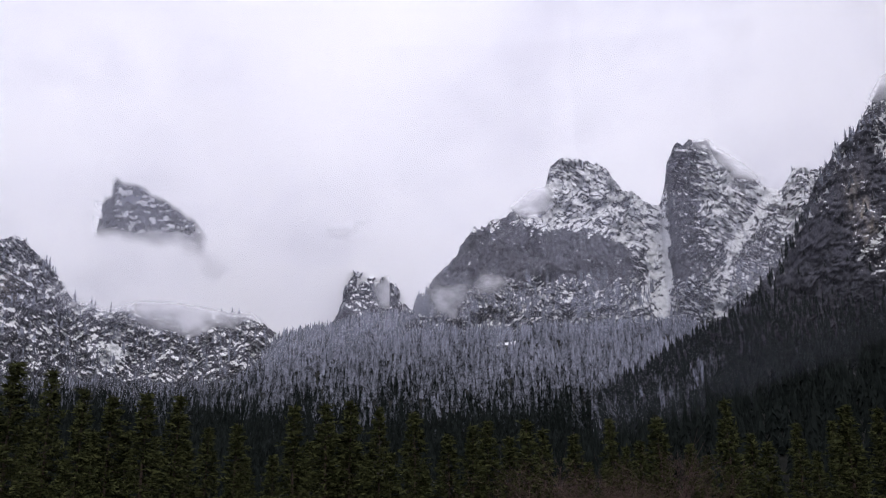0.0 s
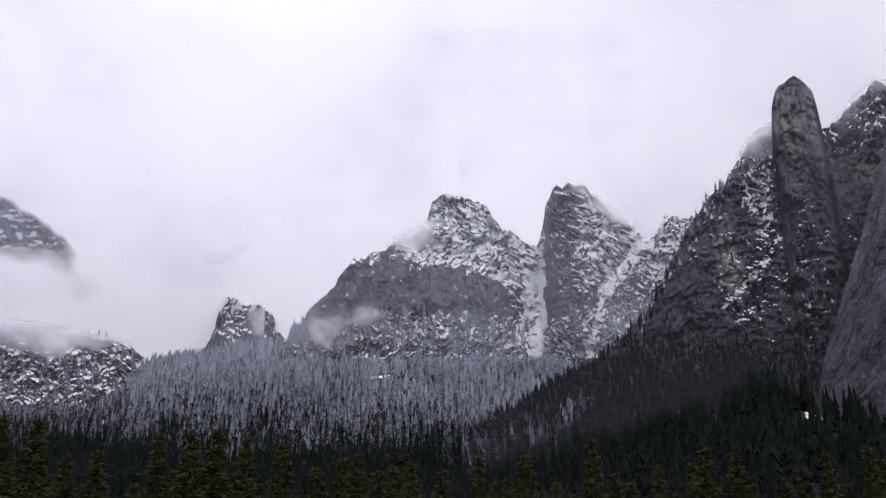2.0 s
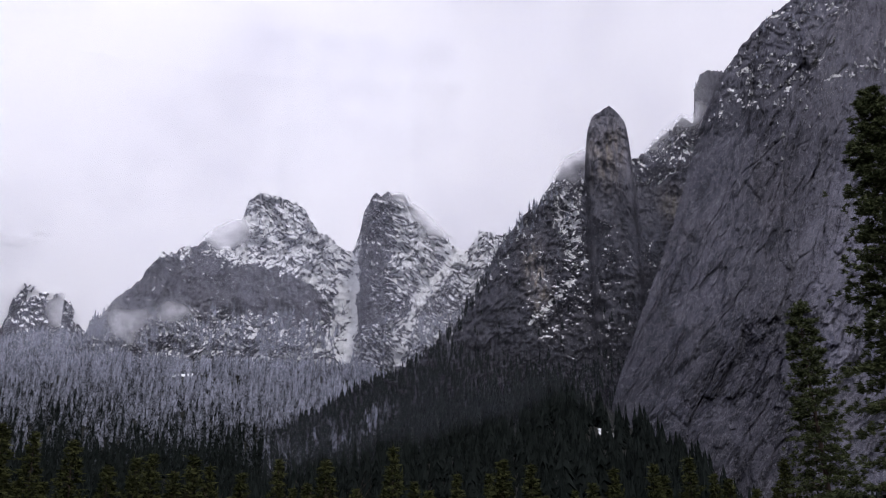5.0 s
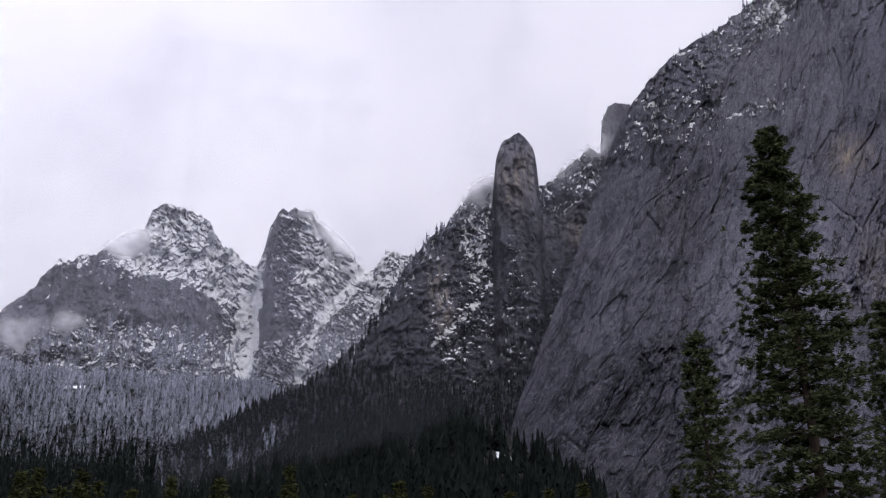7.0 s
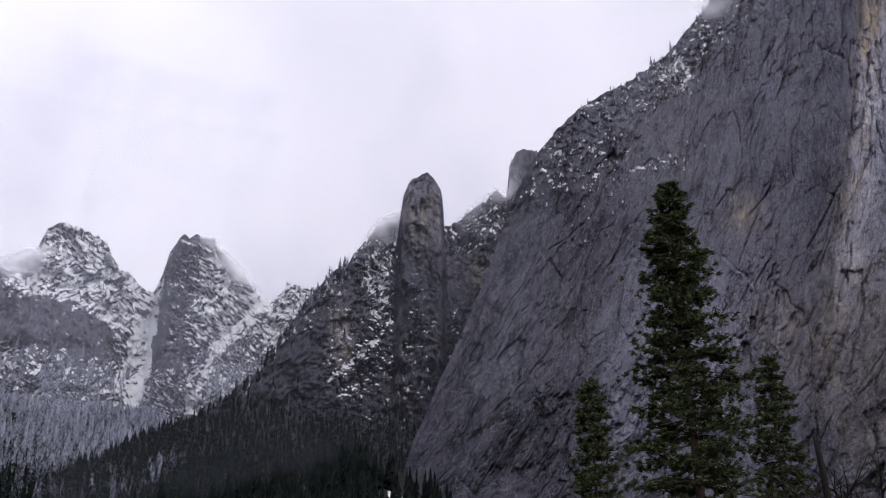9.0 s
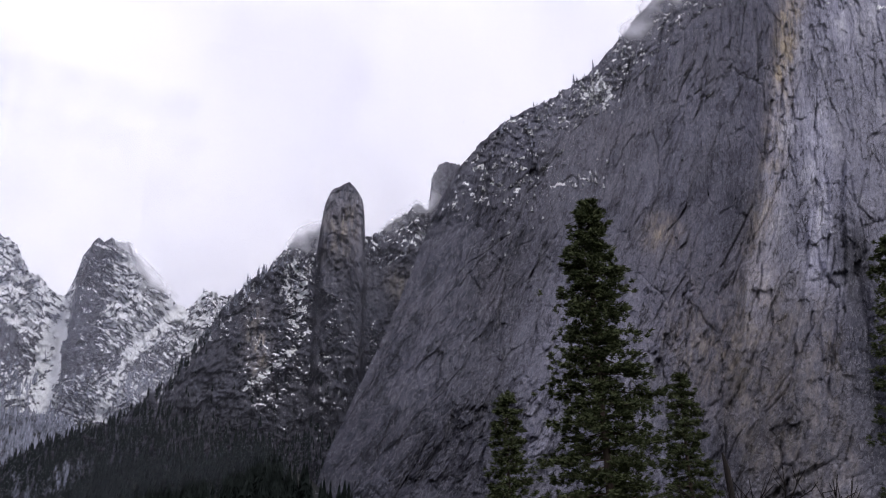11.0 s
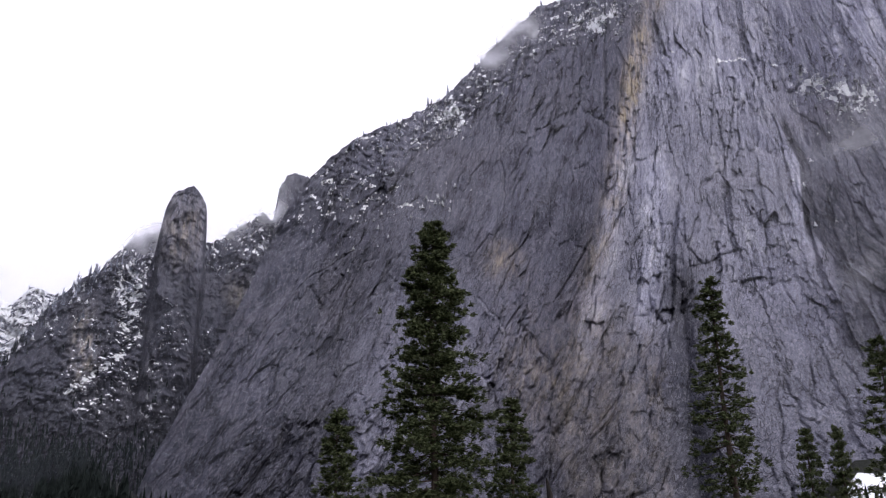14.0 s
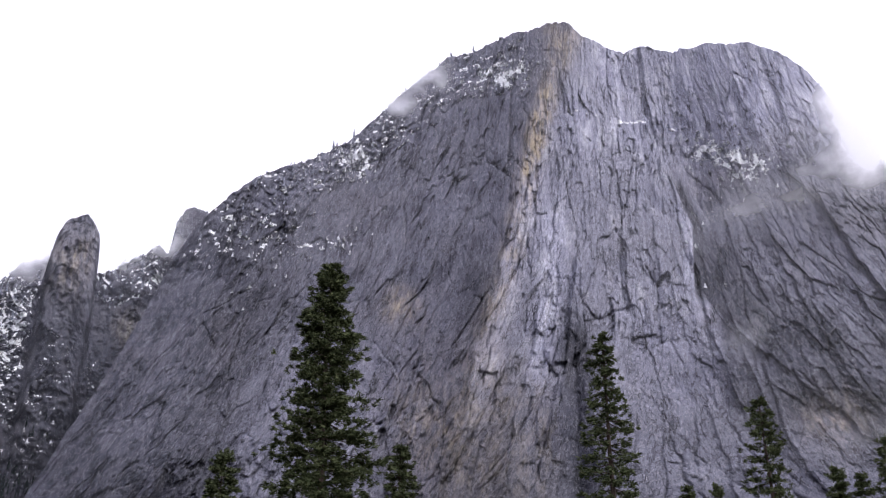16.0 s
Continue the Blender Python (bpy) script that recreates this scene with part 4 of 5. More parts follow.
SLOPE = [(-34.0, 19.0, 1750, 1520, 7), (-27.0, 19.6, 1750, 1520, 7), (-24.3, 19.1, 1750, 1520, 7), (-23.5, 19.6, 1750, 1520, 7), (-22.6, 18.9, 1755, 1520, 7), (-21.3, 17.9, 1760, 1520, 7), (-20.3, 16.5, 1780, 1525, 7), (-18.5, 15.9, 1800, 1530, 7),
         (-17.0, 16.3, 1830, 1535, 7), (-15.3, 16.5, 1850, 1540, 7), (-13.0, 16.2, 1850, 1545, 7), (-11.0, 16.2, 1850, 1550, 7), (-9.3, 15.5, 1840, 1560, 7), (-8.3, 13.5, 1830, 1570, 7), (-7.5, 11.5, 1830, 1580, 7)]
rock_mass("snowy_slope", "broken snow-covered mountainside with dark cliffs and frosted trees", far_rock, SLOPE, (420, 210), lambda az, el: (az, el),
          lambda az, el, q, along: 1.5 * cracks(q, along, 161, 1.6) + broken(az, el, 165, 28),
          lambda az, el, up, n: np.clip(0.22 + 0.30 * lying(up, n, 0.40, 0.64) + 0.9 * strokes(az, el, 171, 1.7)
                                        + 0.9 * np.exp(-((az - np.interp(el, [11.5, 13, 15.4], [-12.0, -10.3, -9.2])) / 0.22) ** 2) + 0.8 * bump_at(az, el, -18.0, 13.8, 0.6, 0.6), 0, 1),
          tan=lambda az, el: 0.7 * bump_at(az, el, -24.0, 16.8, 1.0, 0.8),
          perch=lambda az, el, up: 0.4 + 0.5 * step(15.5, 13.0, el), power=0.85)

# ---- forest on the slopes ----


def far_conifer(rng, tiers=7, spikes=4):
    """A small conifer: stacked ragged skirts of pointed, drooping boughs, height 1."""
    vs, fs = [], []
    for k in range(tiers):
        z0 = 0.06 + 0.80 * k / tiers
        z1 = min(1.0, z0 + 0.27 - 0.01 * k)
        rad = 0.155 * (1 - 0.88 * k / tiers) * rng.uniform(0.85, 1.15)
        base = len(vs)
        vs.append((rng.uniform(-.01, .01), rng.uniform(-.01, .01), z1))
        for s in range(spikes * 2):
            a = math.pi * (s + 0.6 * k) / spikes + rng.uniform(-.15, .15)
            rr = rad * (rng.uniform(0.85, 1.35) if s % 2 else rng.uniform(0.35, 0.6))
            vs.append((math.cos(a) * rr, math.sin(a) * rr, z0 + (rng.uniform(-.06, .01) if s % 2 else rng.uniform(0.03, 0.09))))
        n = spikes * 2
        fs += [(base, base + 1 + s, base + 1 + (s + 1) % n) for s in range(n)]
    return np.array(vs), np.array(fs)


def forest(name, label, places, heights, frost, mat, seed, girth=1.0):
    rng = random.Random(seed)
    kinds = [far_conifer(rng) for _ in range(8)]
    g = np.random.default_rng(seed)
    pick = g.integers(0, len(kinds), len(places))
    turn, slim = g.uniform(0, 6.28, len(places)), g.uniform(0.8, 1.25, len(places))
    vs, fs, fr, base = [], [], [], 0
    for k, (tv, tf) in enumerate(kinds):
        m = np.where(pick == k)[0]
        c, s = np.cos(turn[m])[:, None], np.sin(turn[m])[:, None]
        h, w = heights[m][:, None], (girth * heights[m] * slim[m])[:, None]
        x, y = tv[None, :, 0] * w, tv[None, :, 1] * w
        p = np.stack([x * c - y * s, x * s + y * c, tv[None, :, 2] * h - 0.04 * h], -1) + places[m][:, None, :]
        vs.append(p.reshape(-1, 3))
        fs.append((tf[None] + (np.arange(len(m)) * len(tv))[:, None, None] + base).reshape(-1, 3))
        fr.append(np.repeat(frost[m], len(tv)))
        base += len(m) * len(tv)
    me = mesh_from(name, np.concatenate(vs), np.concatenate(fs))
    attribute(me, "frost", np.concatenate(fr))
    me.materials.append(mat)
    return tagged(new(name, me), label, "forest", kind="stuff")


g = np.random.default_rng(12)
f_az = g.uniform(-27, 34, 36000)
f_d = np.sqrt(g.uniform(330 ** 2, 1800 ** 2, 36000))
limit = np.interp(f_az, [-27, -11, -9, -2, 2, 8, 11, 24, 29, 33.8], [1560, 1580, 1780, 1780, 1480, 1470, 1470, 830, 690, 350])
keep = (f_d < limit) & ((fbm(f_az / 1.2, f_d / 60, seed=21) > -0.42) | (f_d < 900)) & (g.uniform(0, 1, 36000) < np.interp(f_d, [330, 600, 900, 1300], [0.45, 0.55, 0.68, 0.80]))
clear = lambda az, d: ~np.any([(np.abs(az - a0) < (wa + np.where(d0 > 900, 0.10, 0.40)) * (0.75 + 0.7 * fbm(az * 3, d / 30, seed=23))) & (d > d0 - 95 * (0.65 + 0.5 * fbm(az * 4, d / 25, seed=24))) & (d < d0 + 15) for a0, d0, wa, wd in PATCHES], axis=0)
keep &= clear(f_az, f_d)
f_az, f_d = f_az[keep], f_d[keep]
f_p = polar(f_az, f_d, ground_z(f_az, f_d))
f_h = g.uniform(15, 34, len(f_p)) * np.interp(f_d, [330, 800, 1300], [1.0, 0.95, 0.85])
f_el = np.degrees(np.arctan2(f_p[:, 2] + 0.6 * f_h, f_d))
f_frost = np.clip(step(8.9, 15.0, f_el + 1.1 * fbm(f_az / 2.5, f_d / 120, seed=22)) * step(0.7, -0.9, f_az - 16.3 - 1.1 * (f_el - 14.5)) * 0.90 + g.uniform(-.42, .06, len(f_p)), 0, 1)
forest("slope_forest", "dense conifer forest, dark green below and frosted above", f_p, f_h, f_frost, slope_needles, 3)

w_az = g.uniform(27, 80, 2600)
w_d = np.sqrt(g.uniform(330 ** 2, 640 ** 2, 2600))
keep = w_d < np.interp(w_az, [27, 30, 34, 40, 62, 66, 72, 80], [670, 640, 560, 440, 410, 385, 390, 420])
keep &= clear(w_az, w_d)
w_az, w_d = w_az[keep], w_d[keep]
w_p = polar(w_az, w_d, ground_z(w_az, w_d))
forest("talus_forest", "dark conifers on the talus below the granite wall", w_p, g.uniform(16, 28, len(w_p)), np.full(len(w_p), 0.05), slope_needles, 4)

l_p, l_s = np.concatenate([p for p, _ in PERCHES]), np.concatenate([s for _, s in PERCHES])
above = l_p[:, 2] > ground_z(np.degrees(np.arctan2(l_p[:, 0], l_p[:, 1])), np.hypot(l_p[:, 0], l_p[:, 1])) - 6
pick = np.where((g.uniform(0, 1, len(l_p)) < 0.028 * l_s) & above)[0]
l_p = l_p[pick]
l_d = np.linalg.norm(l_p[:, :2], axis=1)
l_frost = np.clip(0.0 + 0.75 * step(230, 460, l_p[:, 2]) + g.uniform(-.2, .1, len(pick)), 0, 1)
forest("ledge_trees", "frosted conifers clinging to the ledges of the cliffs", l_p, g.uniform(8, 20, len(pick)) * np.interp(l_d, [600, 800, 1000, 1500], [0.42, 0.6, 0.75, 1.3]) * (1 - 0.55 * step(0.325, 0.345, l_p[:, 2] / l_d) * step(1050, 1300, l_d)), l_frost, slope_needles, 5)

s_p, s_s = np.concatenate([p for p, _ in LADEN]), np.concatenate([w for _, w in LADEN])
pick = np.where(g.uniform(0, 1, len(s_p)) < 0.034 * s_s)[0]
s_p = s_p[pick]
forest("ledge_shrubs", "small conifers and brush bowed white under fresh snow on the ledges", s_p, g.uniform(2.5, 6, len(pick)) * np.interp(np.linalg.norm(s_p[:, :2], axis=1), [650, 950], [0.8, 1.2]), g.uniform(0.45, 1.0, len(pick)), snowy_needles, 6, 2.2)

# ---- cloud ----


def cloud_sheet(name, label, az0, az1, el0, el1, d, field, mat, roll=8.0, seed=0, size=(170, 90), crest=lambda az: 90.0 + 0 * az):
    """A bank of drifting cloud: one gently rolling sheet, as thick at each bearing and elevation as its field says; it clings to the rock below a crest line and thins to nothing at the rim."""
    parent = new(name)
    parent.location = polar((az0 + az1) / 2, d, height(el0, d)).tolist()
    tagged(parent, label, "cloud", "low cloud", "stuff")
    U, V = np.meshgrid(np.linspace(0, 1, size[0]), np.linspace(0, 1, size[1]))
    az, el = az0 + (az1 - az0) * U, el0 + (el1 - el0) * V
    dist = d * (1 + 0.3 * math.tan(radians(el0))) / (1 + 0.3 * np.tan(np.radians(el))) + roll * fbm(az / 4, el / 4, seed=seed, octaves=2)
    p = polar(az, dist, height(el, dist)) - np.array(parent.location)
    me = mesh_from("billow", p.reshape(-1, 3), grid_faces(*U.shape)[:, ::-1], True)
    wa = az + 1.2 * fbm(az / 2.2, el / 2.2, seed=seed + 1, octaves=4)
    we = el + 0.9 * fbm(az / 2.2, el / 2.2, seed=seed + 2, octaves=4)
    rim = step(1.0, 0.8, np.maximum(np.abs(2 * U - 1), np.abs(2 * V - 1)))
    attribute(me, "thick", ((field(wa, we) - 2.0 * step(0.1, 1.0, el - crest(az)) + 0.9) * rim - 0.9).ravel())
    me.materials.append(mat)
    layer = new("billow", me)
    layer.parent = parent


def line_of(rows, *spans):
    """The skyline of one or more masses over their own spans of bearing, and far below it elsewhere."""
    def at(az):
        top = np.full(np.shape(az), 0.0)
        for mass, (a, b) in zip(rows, spans):
            top = np.where((az > a) & (az < b), np.interp(az, [r[0] for r in mass], [r[1] for r in mass]), top)
        return top
    return at


PEAK_TOP = line_of([LEFT], (-20.0, -12.0))


def behind_slope(az, el):
    """Cloud filling the head of the valley, parted round the blunt peak and thin over the far crest."""
    f = 1.3 + 0 * az
    f = f - 1.7 * step(-0.5, 0.3, PEAK_TOP(az) - el) * step(18.2, 20.8, el) * step(-12.8, -15.4, az) * step(-20.2, -19.3, az)
    return f - 0.75 * bump_at(az, el, -5.6, 21.1, 1.8, 0.6) - 0.6 * bump_at(az, el, -13.0, 19.0, 1.6, 0.9) - 0.5 * bump_at(az, el, -22.0, 19.2, 1.6, 1.0)


def before_slope(az, el):
    """Cloud drifting across the snowy slope, round the knob and off the crests of the twin peaks."""
    f = 1.30 * bump_at(az, el, -17.2, 16.4, 3.6, 1.2) + 1.10 * bump_at(az, el, -12.4, 16.3, 3.2, 1.0) + 0.45 * bump_at(az, el, -21.0, 17.2, 1.3, 1.0) + 0.55 * bump_at(az, el, -15.0, 14.9, 3.4, 0.9)
    f = f + 0.55 * bump_at(az, el, -7.2, 16.4, 1.2, 1.4) + 0.80 * bump_at(az, el, -3.2, 17.6, 1.2, 1.4)
    f = f + 0.95 * bump_at(az, el, -1.4, 18.9, 1.6, 1.4) + 1.0 * bump_at(az, el, 0.7, 17.0, 1.6, 1.0) + 0.75 * bump_at(az, el, 3.0, 18.0, 1.4, 0.8)
    f = f + 0.95 * bump_at(az, el, 3.9, 23.4, 2.2, 1.4) + 0.65 * bump_at(az, el, 5.4, 22.8, 1.0, 1.0)
    f = f + 1.1 * bump_at(az, el, 17.4, 23.4, 1.6, 1.3) + 0.9 * bump_at(az, el, 15.6, 25.0, 1.4, 0.8) + 0.5 * bump_at(az, el, 20.8, 23.6, 2.0, 1.0)
    return f - 0.38


def before_rear(az, el):
    f = 0.75 * bump_at(az, el, 30.6, 28.6, 1.6, 1.3) + 0.5 * bump_at(az, el, 32.6, 29.0, 1.0, 1.2) + 0.45 * bump_at(az, el, 25.2, 26.8, 1.6, 1.1) + 0.28 * bump_at(az, el, 34.3, 31.0, 1.2, 0.9)
    return f + 0.62 * step(22.5, 27, el) * step(36.5, 35.5, az) - 0.34


def before_summit(az, el):
    f = 1.3 * bump_at(az, el, 48.8, 38.7, 2.6, 1.2) + 0.9 * bump_at(az, el, 46.2, 37.0, 1.8, 0.9) + 0.95 * bump_at(az, el, 64.4, 39.4, 2.6, 0.9) + 0.6 * bump_at(az, el, 69.5, 38.8, 2.2, 0.8)
    return f + 1.15 * bump_at(az, el, 75.9, 32.8, 1.6, 2.0) + 0.35 * bump_at(az, el, 74.6, 34.6, 1.2, 1.0) - 0.36


def before_foot(az, el):
    return 0.70 * bump_at(az, el, 66.8, 22.6, 2.0, 2.0) + 0.40 * bump_at(az, el, 69.5, 24.5, 1.8, 1.4) - 0.36


OVERCAST = lambda az, el: 0.55 + 0 * az
VEIL = lambda az, el: 0.58 * step(13.0, 16.5, el) * step(24, 17, az) - 0.40 + 0.10 * step(-6, -12, az)
NEAR_VEIL = lambda az, el: 0.52 * step(16.0, 22.0, el) * step(30.6, 29.4, az - 0.3 * (el - 20)) * step(16, 21, az) - 0.40
cloud_sheet("overcast", "pale even overcast closing the sky above the peaks", -120, 150, 0.0, 66.0, 2750, OVERCAST, ceiling_mist, 0.0, 18, (60, 40))
cloud_sheet("cloud_bank", "thick white cloud filling the head of the valley", -60, 100, 2.0, 60.0, 2050, behind_slope, mist, 8, 1, (400, 150))
cloud_sheet("cloud_bank", "torn white cloud drifting across the peaks", -38, 27, 11.0, 31.0, 1378, before_slope, wisp, 6, 2, (260, 90), line_of([SLOPE, KNOB, TWIN], (-34.0, -8.0), (-8.0, -3.0), (-3.0, 24.0)))
cloud_sheet("mist_veil", "thin blue haze hanging before the peaks", -46, 26, 8.0, 36.0, 1350, VEIL, haze, 4, 10)
cloud_sheet("cloud_bank", "cloud drifting over the rear ridge", 16, 42, 17.0, 36.0, 1042, before_rear, wisp, 6, 4, (170, 90), line_of([BACK], (20.0, 37.0)))
cloud_sheet("mist_veil", "thin haze hanging before the spire ridge", 8, 36, 9.0, 34.0, 745, NEAR_VEIL, haze, 1, 11)
cloud_sheet("mist_wisp", "cloud fraying over the rim of the great wall", 40, 84, 28.0, 47.0, 690, before_summit, wisp, 4, 7)
cloud_sheet("mist_wisp", "thin wisp of mist at the foot of the wall", 60, 76, 16.0, 30.0, 560, before_foot, wisp, 3, 9)

# ---- trees in the valley ----


def tube(points, radii, sides=6):
    """Rings along points, as arrays of vertices and quads."""
    vs = []
    for p, r in zip(points, radii):
        vs += [(p[0] + r * math.cos(2 * math.pi * k / sides), p[1] + r * math.sin(2 * math.pi * k / sides), p[2]) for k in range(sides)]
    return np.array(vs), grid_faces(len(points), sides, wrap=True)


def limb_tube(a, b, r0, r1, sides=4):
    a, b = Vector(a), Vector(b)
    axis = (b - a).normalized()
    u = axis.orthogonal().normalized()
    w = axis.cross(u)
    vs = [tuple(c + (u * math.cos(2 * math.pi * k / sides) + w * math.sin(2 * math.pi * k / sides)) * r) for c, r in ((a, r0), (b, r1)) for k in range(sides)]
    return np.array(vs), grid_faces(2, sides, wrap=True)


def joined(pieces):
    vs, fs, base = [], [], 0
    for v, f in pieces:
        vs.append(v)
        fs.append(f + base)
        base += len(v)
    return np.concatenate(vs), np.concatenate(fs)


def conifer(name, label, h, spread, seed, branches, clumps, blades, blade, needles, bare=0.12, ragged=0.25, lean=0.0, frost=0.0, taper=0.55, whorl=5):
    """A tall conifer: tapered trunk, drooping limbs and needle clumps; each a part."""
    rng = random.Random(seed)
    g = np.random.default_rng(seed)
    tree = new(name)
    heights = np.linspace(-0.4, h, 9)
    bend = lambda z: lean * (z / h) ** 2 + 0.12 * math.sin(z * 0.21 + seed)
    tv, tf = tube([(bend(z), 0.1 * math.sin(z * 0.3), z) for z in heights], [max(0.03, 0.011 * h * (1 - z / h) ** 0.8 + 0.02) for z in heights], 8)
    trunk = mesh_from("trunk", tv, tf, True)
    trunk.materials.append(pine_bark)
    ob = new("trunk", trunk)
    ob.parent = tree
    limbs, centres, dirs = [], [], []
    side = g.uniform(0.75, 1.2, 7)
    for k in range(branches):
        f = bare + (1 - bare) * ((k // whorl * whorl + 0.45 * whorl * rng.random()) / branches) ** 0.92
        z = f * h
        a = k * 2.4 + rng.uniform(-0.5, 0.5)
        reach = spread * (1 - f) ** taper * (0.35 + 0.65 * min(1, (f - bare) / 0.16 + 0.35))
        reach *= side[int(a / 0.9) % 7] * rng.uniform(1 - ragged * 1.6, 1 + ragged) + 0.0
        reach = max(reach, 0.35)
        droop = reach * (0.28 - 0.75 * max(0, f - 0.55)) * rng.uniform(0.4, 1.3)
        p0 = Vector((bend(z), 0, z))
        p1 = p0 + Vector((math.cos(a) * reach * 0.6, math.sin(a) * reach * 0.6, -droop * 0.6))
        p2 = p0 + Vector((math.cos(a) * reach, math.sin(a) * reach, -droop * 0.75))
        limbs.append(limb_tube(p0, p1, 0.035 + 0.012 * reach, 0.03, 3))
        limbs.append(limb_tube(p1, p2, 0.03, 0.012, 3))
        for j in range(max(2, int(clumps * (0.4 + reach / spread)))):
            s = 0.25 + 0.78 * math.sqrt(rng.random())
            c = p0.lerp(p1, s / 0.6) if s < 0.6 else p1.lerp(p2, (s - 0.6) / 0.4)
            wide = reach * 0.16 + 0.12
            centres.append((c.x + rng.gauss(0, wide), c.y + rng.gauss(0, wide), c.z + rng.gauss(0, 0.11)))
            dirs.append((math.cos(a), math.sin(a), 0.15))
    lv, lf = joined(limbs)
    lm = mesh_from("branchwork", lv, lf, True)
    lm.materials.append(pine_bark)
    ob = tagged(new("branchwork", lm), kind="stuff")
    ob.parent = tree
    c, dirs = np.array(centres), np.array(dirs)
    n = len(c)
    d = dirs[:, None, :] * 0.6 + g.normal(0, 0.75, (n, blades, 3)) * np.array([1, 1, 0.42])
    d /= np.linalg.norm(d, axis=-1, keepdims=True)
    w = np.cross(d, g.normal(0, 1, (n, blades, 3)))
    w /= np.linalg.norm(w, axis=-1, keepdims=True)
    size = blade * g.uniform(0.6, 1.3, (n, blades, 1))
    root = c[:, None, :] + g.normal(0, blade * 0.25, (n, blades, 3))
    tri = np.stack([root - w * size * 0.17, root + w * size * 0.17, root + d * size], 2)
    cm = mesh_from("crown", tri.reshape(-1, 3), np.arange(n * blades * 3).reshape(-1, 3))
    attribute(cm, "frost", np.full(n * blades * 3, frost))
    cm.materials.append(needles)
    ob = tagged(new("crown", cm), kind="stuff")
    ob.parent = tree
    return tagged(tree, label, "conifer")


def put(tree, az, el, d, h0, turn=0.0, wide=1.0):
    """Stand a tree at a bearing so that its tip shows at an elevation."""
    z = float(ground_z(az, d))
    s = (float(height(el, d)) - z) / h0 / tree.scale[2]
    wide = wide * tree.scale[2] / tree.scale[0]
    x, y, _ = polar(az, d, 0.0)
    return Matrix.LocRotScale((x, y, z), Euler((0, 0, turn)), (s * wide, s * wide, s))


def stand(tree, m):
    tree.matrix_basis = m


pine_a = conifer("pine_tree", "tall dark green pine with ragged drooping boughs in the meadow edge", 38, 4.2, 11, 300, 16, 26, 0.30, near_needles, 0.06, 0.26, taper=0.40, whorl=9)
stand(pine_a, put(pine_a, 42.8, 28.1, 70, 38))
pine_b = conifer("pine_tree", "tall thin pine with see-through crown and dark trunk", 36, 3.6, 23, 230, 9, 24, 0.28, near_needles, 0.05, 0.30, taper=0.48, whorl=7)
stand(pine_b, put(pine_b, 58.9, 24.1, 80, 36, 1.0))
pine_c = conifer("pine_tree", "slender young fir with layered green boughs", 32, 4.0, 31, 230, 13, 22, 0.29, near_needles, 0.05, 0.18, whorl=7)
stand(pine_c, put(pine_c, 47.2, 18.6, 95, 32))
pine_d = conifer("pine_tree", "small bushy pine with dense dark needles", 30, 3.9, 43, 220, 13, 22, 0.29, near_needles, 0.05, 0.22, whorl=7)
stand(pine_d, put(pine_d, 37.5, 17.9, 95, 30))
pine_e = conifer("pine_tree", "sparse pine with leaning dark trunk", 33, 4.0, 57, 160, 12, 20, 0.31, near_needles, 0.05, 0.35, lean=-0.6)
stand(pine_e, put(pine_e, 67.3, 20.0, 90, 33))
for az, el, d, src, h0, wide in ((62.8, 16.0, 125, pine_c, 32, 0.8), (64.3, 15.8, 125, pine_d, 30, 0.7), (70.4, 16.1, 130, pine_d, 30, 0.9),
                                 (71.6, 15.8, 130, pine_c, 32, 0.9), (73.4, 17.5, 120, pine_e, 33, 1.0)):
    copy_thing(src, put(src, az, el, d, h0, az, wide))

rng = random.Random(8)
models = [(conifer("valley_fir", "olive-green fir in the row along the valley floor", 36, 4.6, 100 + k, 180, 7, 8, 0.75, valley_needles, 0.03, 0.16, taper=0.72), 36) for k in range(4)]
ROW = [(-22.6, 13.2), (-20.8, 12.9), (-19.2, 12.1), (-17.7, 11.8), (-16.0, 12.0), (-14.3, 12.0), (-18.5, 10.0), (-11.2, 10.6), (-8.2, 11.6), (-6.5, 11.7), (-5.2, 11.9),
       (-3.6, 11.6), (-1.7, 11.3), (2.3, 10.8), (4.4, 10.8), (8.9, 10.7), (11.4, 10.7), (15.0, 11.4), (20.9, 10.7)]
spots = [(az, el, 185 + rng.uniform(-20, 20)) for az, el in ROW]
spots += [(az + rng.uniform(-.4, .4), rng.uniform(8.0, 10.6), rng.uniform(190, 250)) for az in np.arange(-26, 36, 1.05)]
for k, (az, el, d) in enumerate(spots):
    src, h0 = models[k % 4]
    m = put(src, az, el, d, h0, rng.uniform(0, 6.28), rng.uniform(0.85, 1.15))
    if k < 4:
        stand(src, m)
    else:
        copy_thing(src, m)
    tagged(src, group="firs along the valley")


# ---- bare trees and thickets at the meadow's edge ----


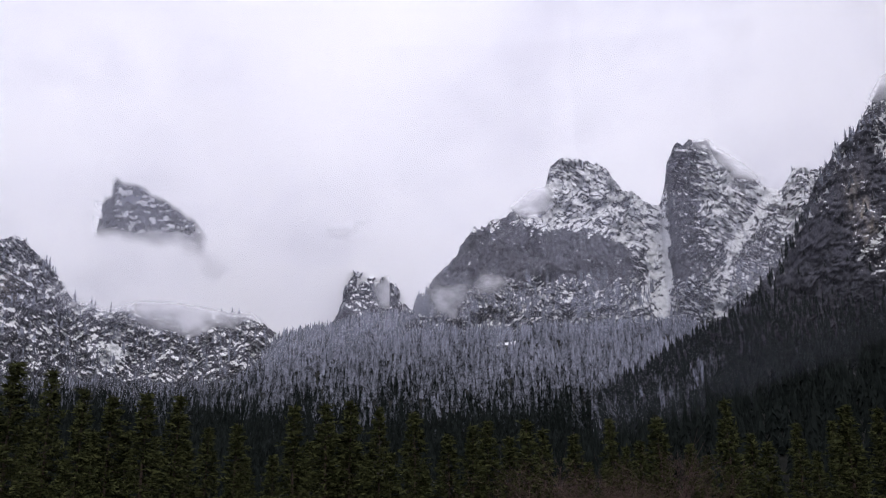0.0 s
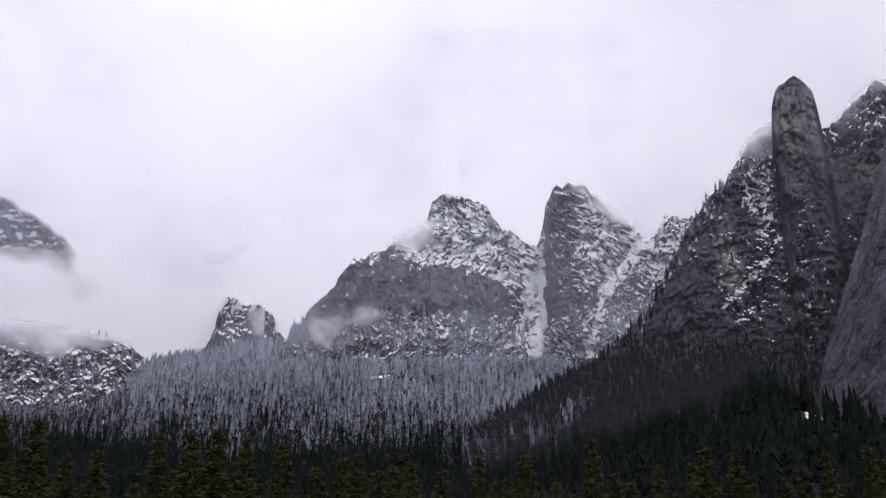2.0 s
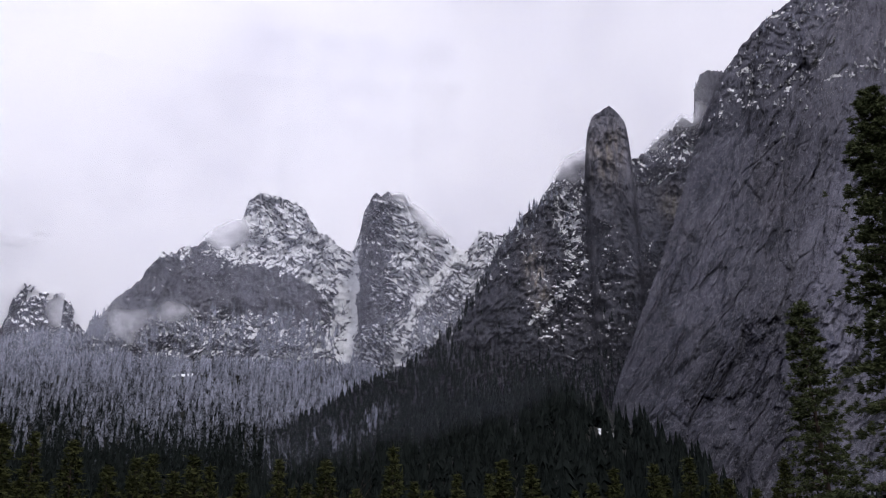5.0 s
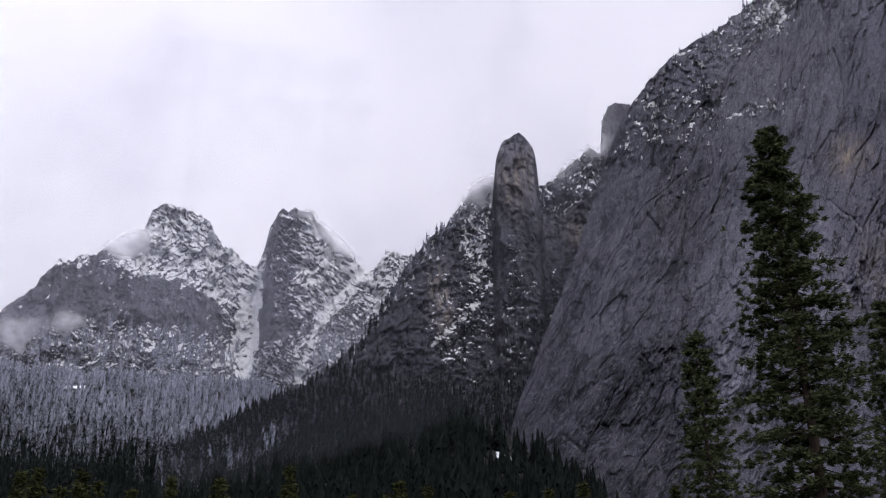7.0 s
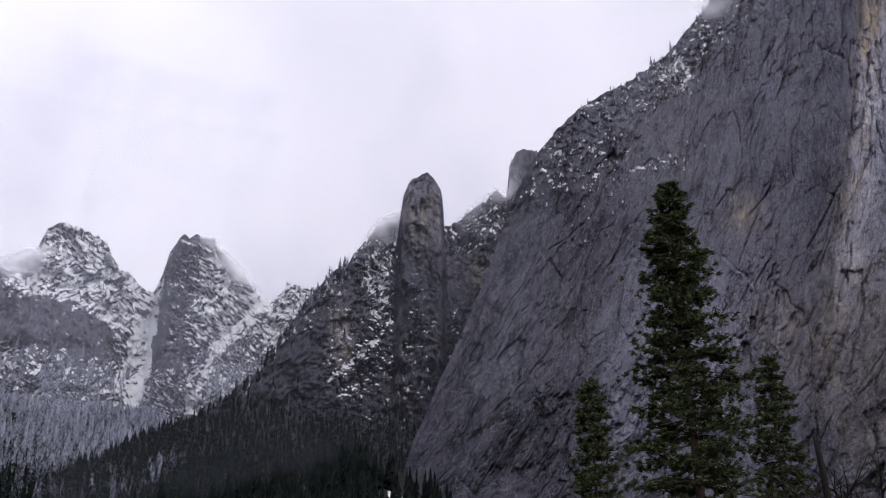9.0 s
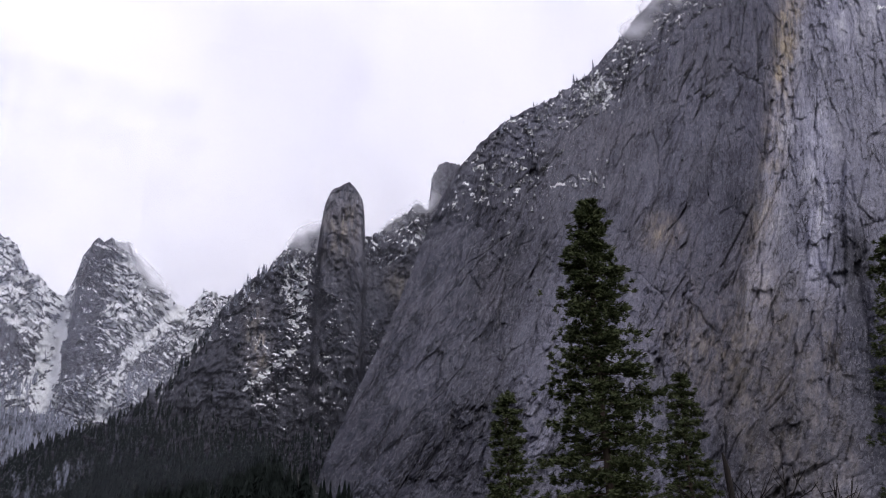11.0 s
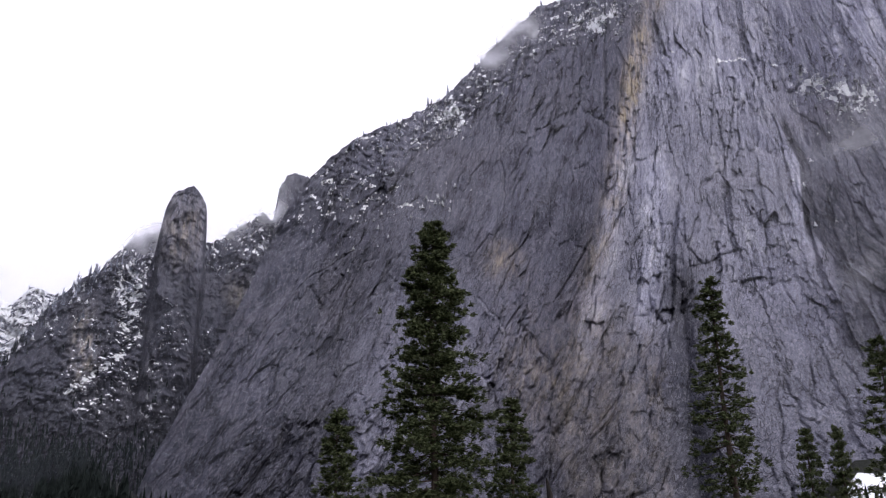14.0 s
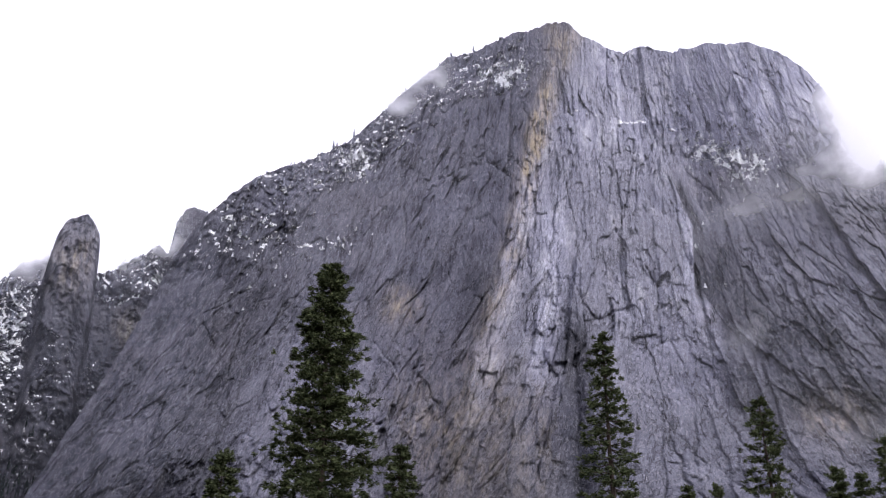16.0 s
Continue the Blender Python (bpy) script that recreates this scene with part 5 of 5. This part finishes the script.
def bare_tree(name, label, h, spread, seed, stems=1, depth=5, twig=0.35, mat=None, lean=0.0):
    """A leafless broadleaf: crooked trunk, forking limbs and a haze of twigs."""
    rng = random.Random(seed)
    tree = new(name)
    wood, fine = [], []

    def grow(p, d, length, r, level):
        q = p + d * length
        (wood if level < 3 else fine).append(limb_tube(p, q, r, r * 0.7, 5 if level < 3 else 3))
        if level >= depth:
            return
        for _ in range(3 if level else 4):
            side = Vector((rng.gauss(0, 1), rng.gauss(0, 1), rng.gauss(0.25, 0.6)))
            nd = (d * 0.75 + side * (0.42 + 0.3 * spread / h)).normalized()
            grow(p.lerp(q, rng.uniform(0.65, 1.0)), nd, length * rng.uniform(0.55, 0.85), r * 0.6, level + 1)

    for k in range(stems):
        a = 6.28 * k / stems
        start = Vector((0.12 * spread * math.cos(a), 0.12 * spread * math.sin(a), -0.2)) if stems > 1 else Vector((0, 0, -0.2))
        d = Vector((lean + (0.45 * math.cos(a) if stems > 1 else 0), 0.45 * math.sin(a) if stems > 1 else 0, 1)).normalized()
        grow(start, d, h * 0.34, h * (0.020 if stems == 1 else 0.0055), 0)
    tall = max(float(v[:, 2].max()) for v, _ in fine)
    for part_name, pieces in (("trunk", wood), ("twigwork", fine)):
        v, f = joined(pieces)
        v = v * (h / tall)
        me = mesh_from(part_name, v, f, True)
        me.materials.append(mat or bare_bark)
        ob = tagged(new(part_name, me), kind="stuff" if part_name == "twigwork" else "")
        ob.parent = tree
    return tagged(tree, label, "bare tree")


def plant(tree, az, d, size=1.0, turn=0.0):
    x, y, _ = polar(az, d, 0.0)
    tree.matrix_basis = Matrix.LocRotScale((x, y, float(ground_z(az, d))), Euler((0, 0, turn)), (size, size, size))
    return tree


plant(bare_tree("bare_oak", "leafless dark oak with crooked limbs", 15.2, 7, 5, 1, 5), 51.6, 62)
red_bark = bark_material("red_twigs", (0.05, 0.032, 0.03), (0.11, 0.072, 0.066))
thicket = plant(bare_tree("thicket", "reddish-brown leafless thicket of fine twigs", 14.4, 10, 17, 6, 5, mat=red_bark), 47.6, 68)
copy_thing(thicket, pose(*polar(50.2, 70, 0.0)[:2], 0, 0, 0, 130))
copy_thing(thicket, pose(*polar(45.0, 72, 0.0)[:2], 0, 0, 0, 40))
grove = plant(bare_tree("bare_oak", "broad rounded leafless crown of reddish-brown twigs", 21.5, 17, 29, 9, 5, mat=red_bark), 8.4, 122)
copy_thing(grove, pose(*polar(6.6, 126, 0.0)[:2], 0, 0, 0, 70))
copy_thing(grove, pose(*polar(10.2, 126, 0.0)[:2], 0, 0, 0, 200))
snag = new("snag", None)
tv, tf = tube([(0, 0, -0.3), (-0.15, 0, 5), (-0.5, 0.1, 10), (-0.75, 0.1, 13.2), (-0.9, 0.12, 13.9)], [0.24, 0.20, 0.17, 0.14, 0.04], 9)
me = mesh_from("trunk", tv, tf, True)
me.materials.append(bare_bark)
stub = new("trunk", me)
stub.parent = snag
for a, b in (((-0.5, 0.1, 10.5), (-1.6, 0.3, 11.4)), ((-0.3, 0.05, 8), (0.6, 0.4, 8.7))):
    me = mesh_from("limb", *limb_tube(a, b, 0.08, 0.02, 5), True)
    me.materials.append(bare_bark)
    stub = new("limb", me)
    stub.parent = snag
plant(tagged(snag, "broken dark dead trunk leaning at the meadow edge", "dead tree"), 49.75, 57, 1.14)
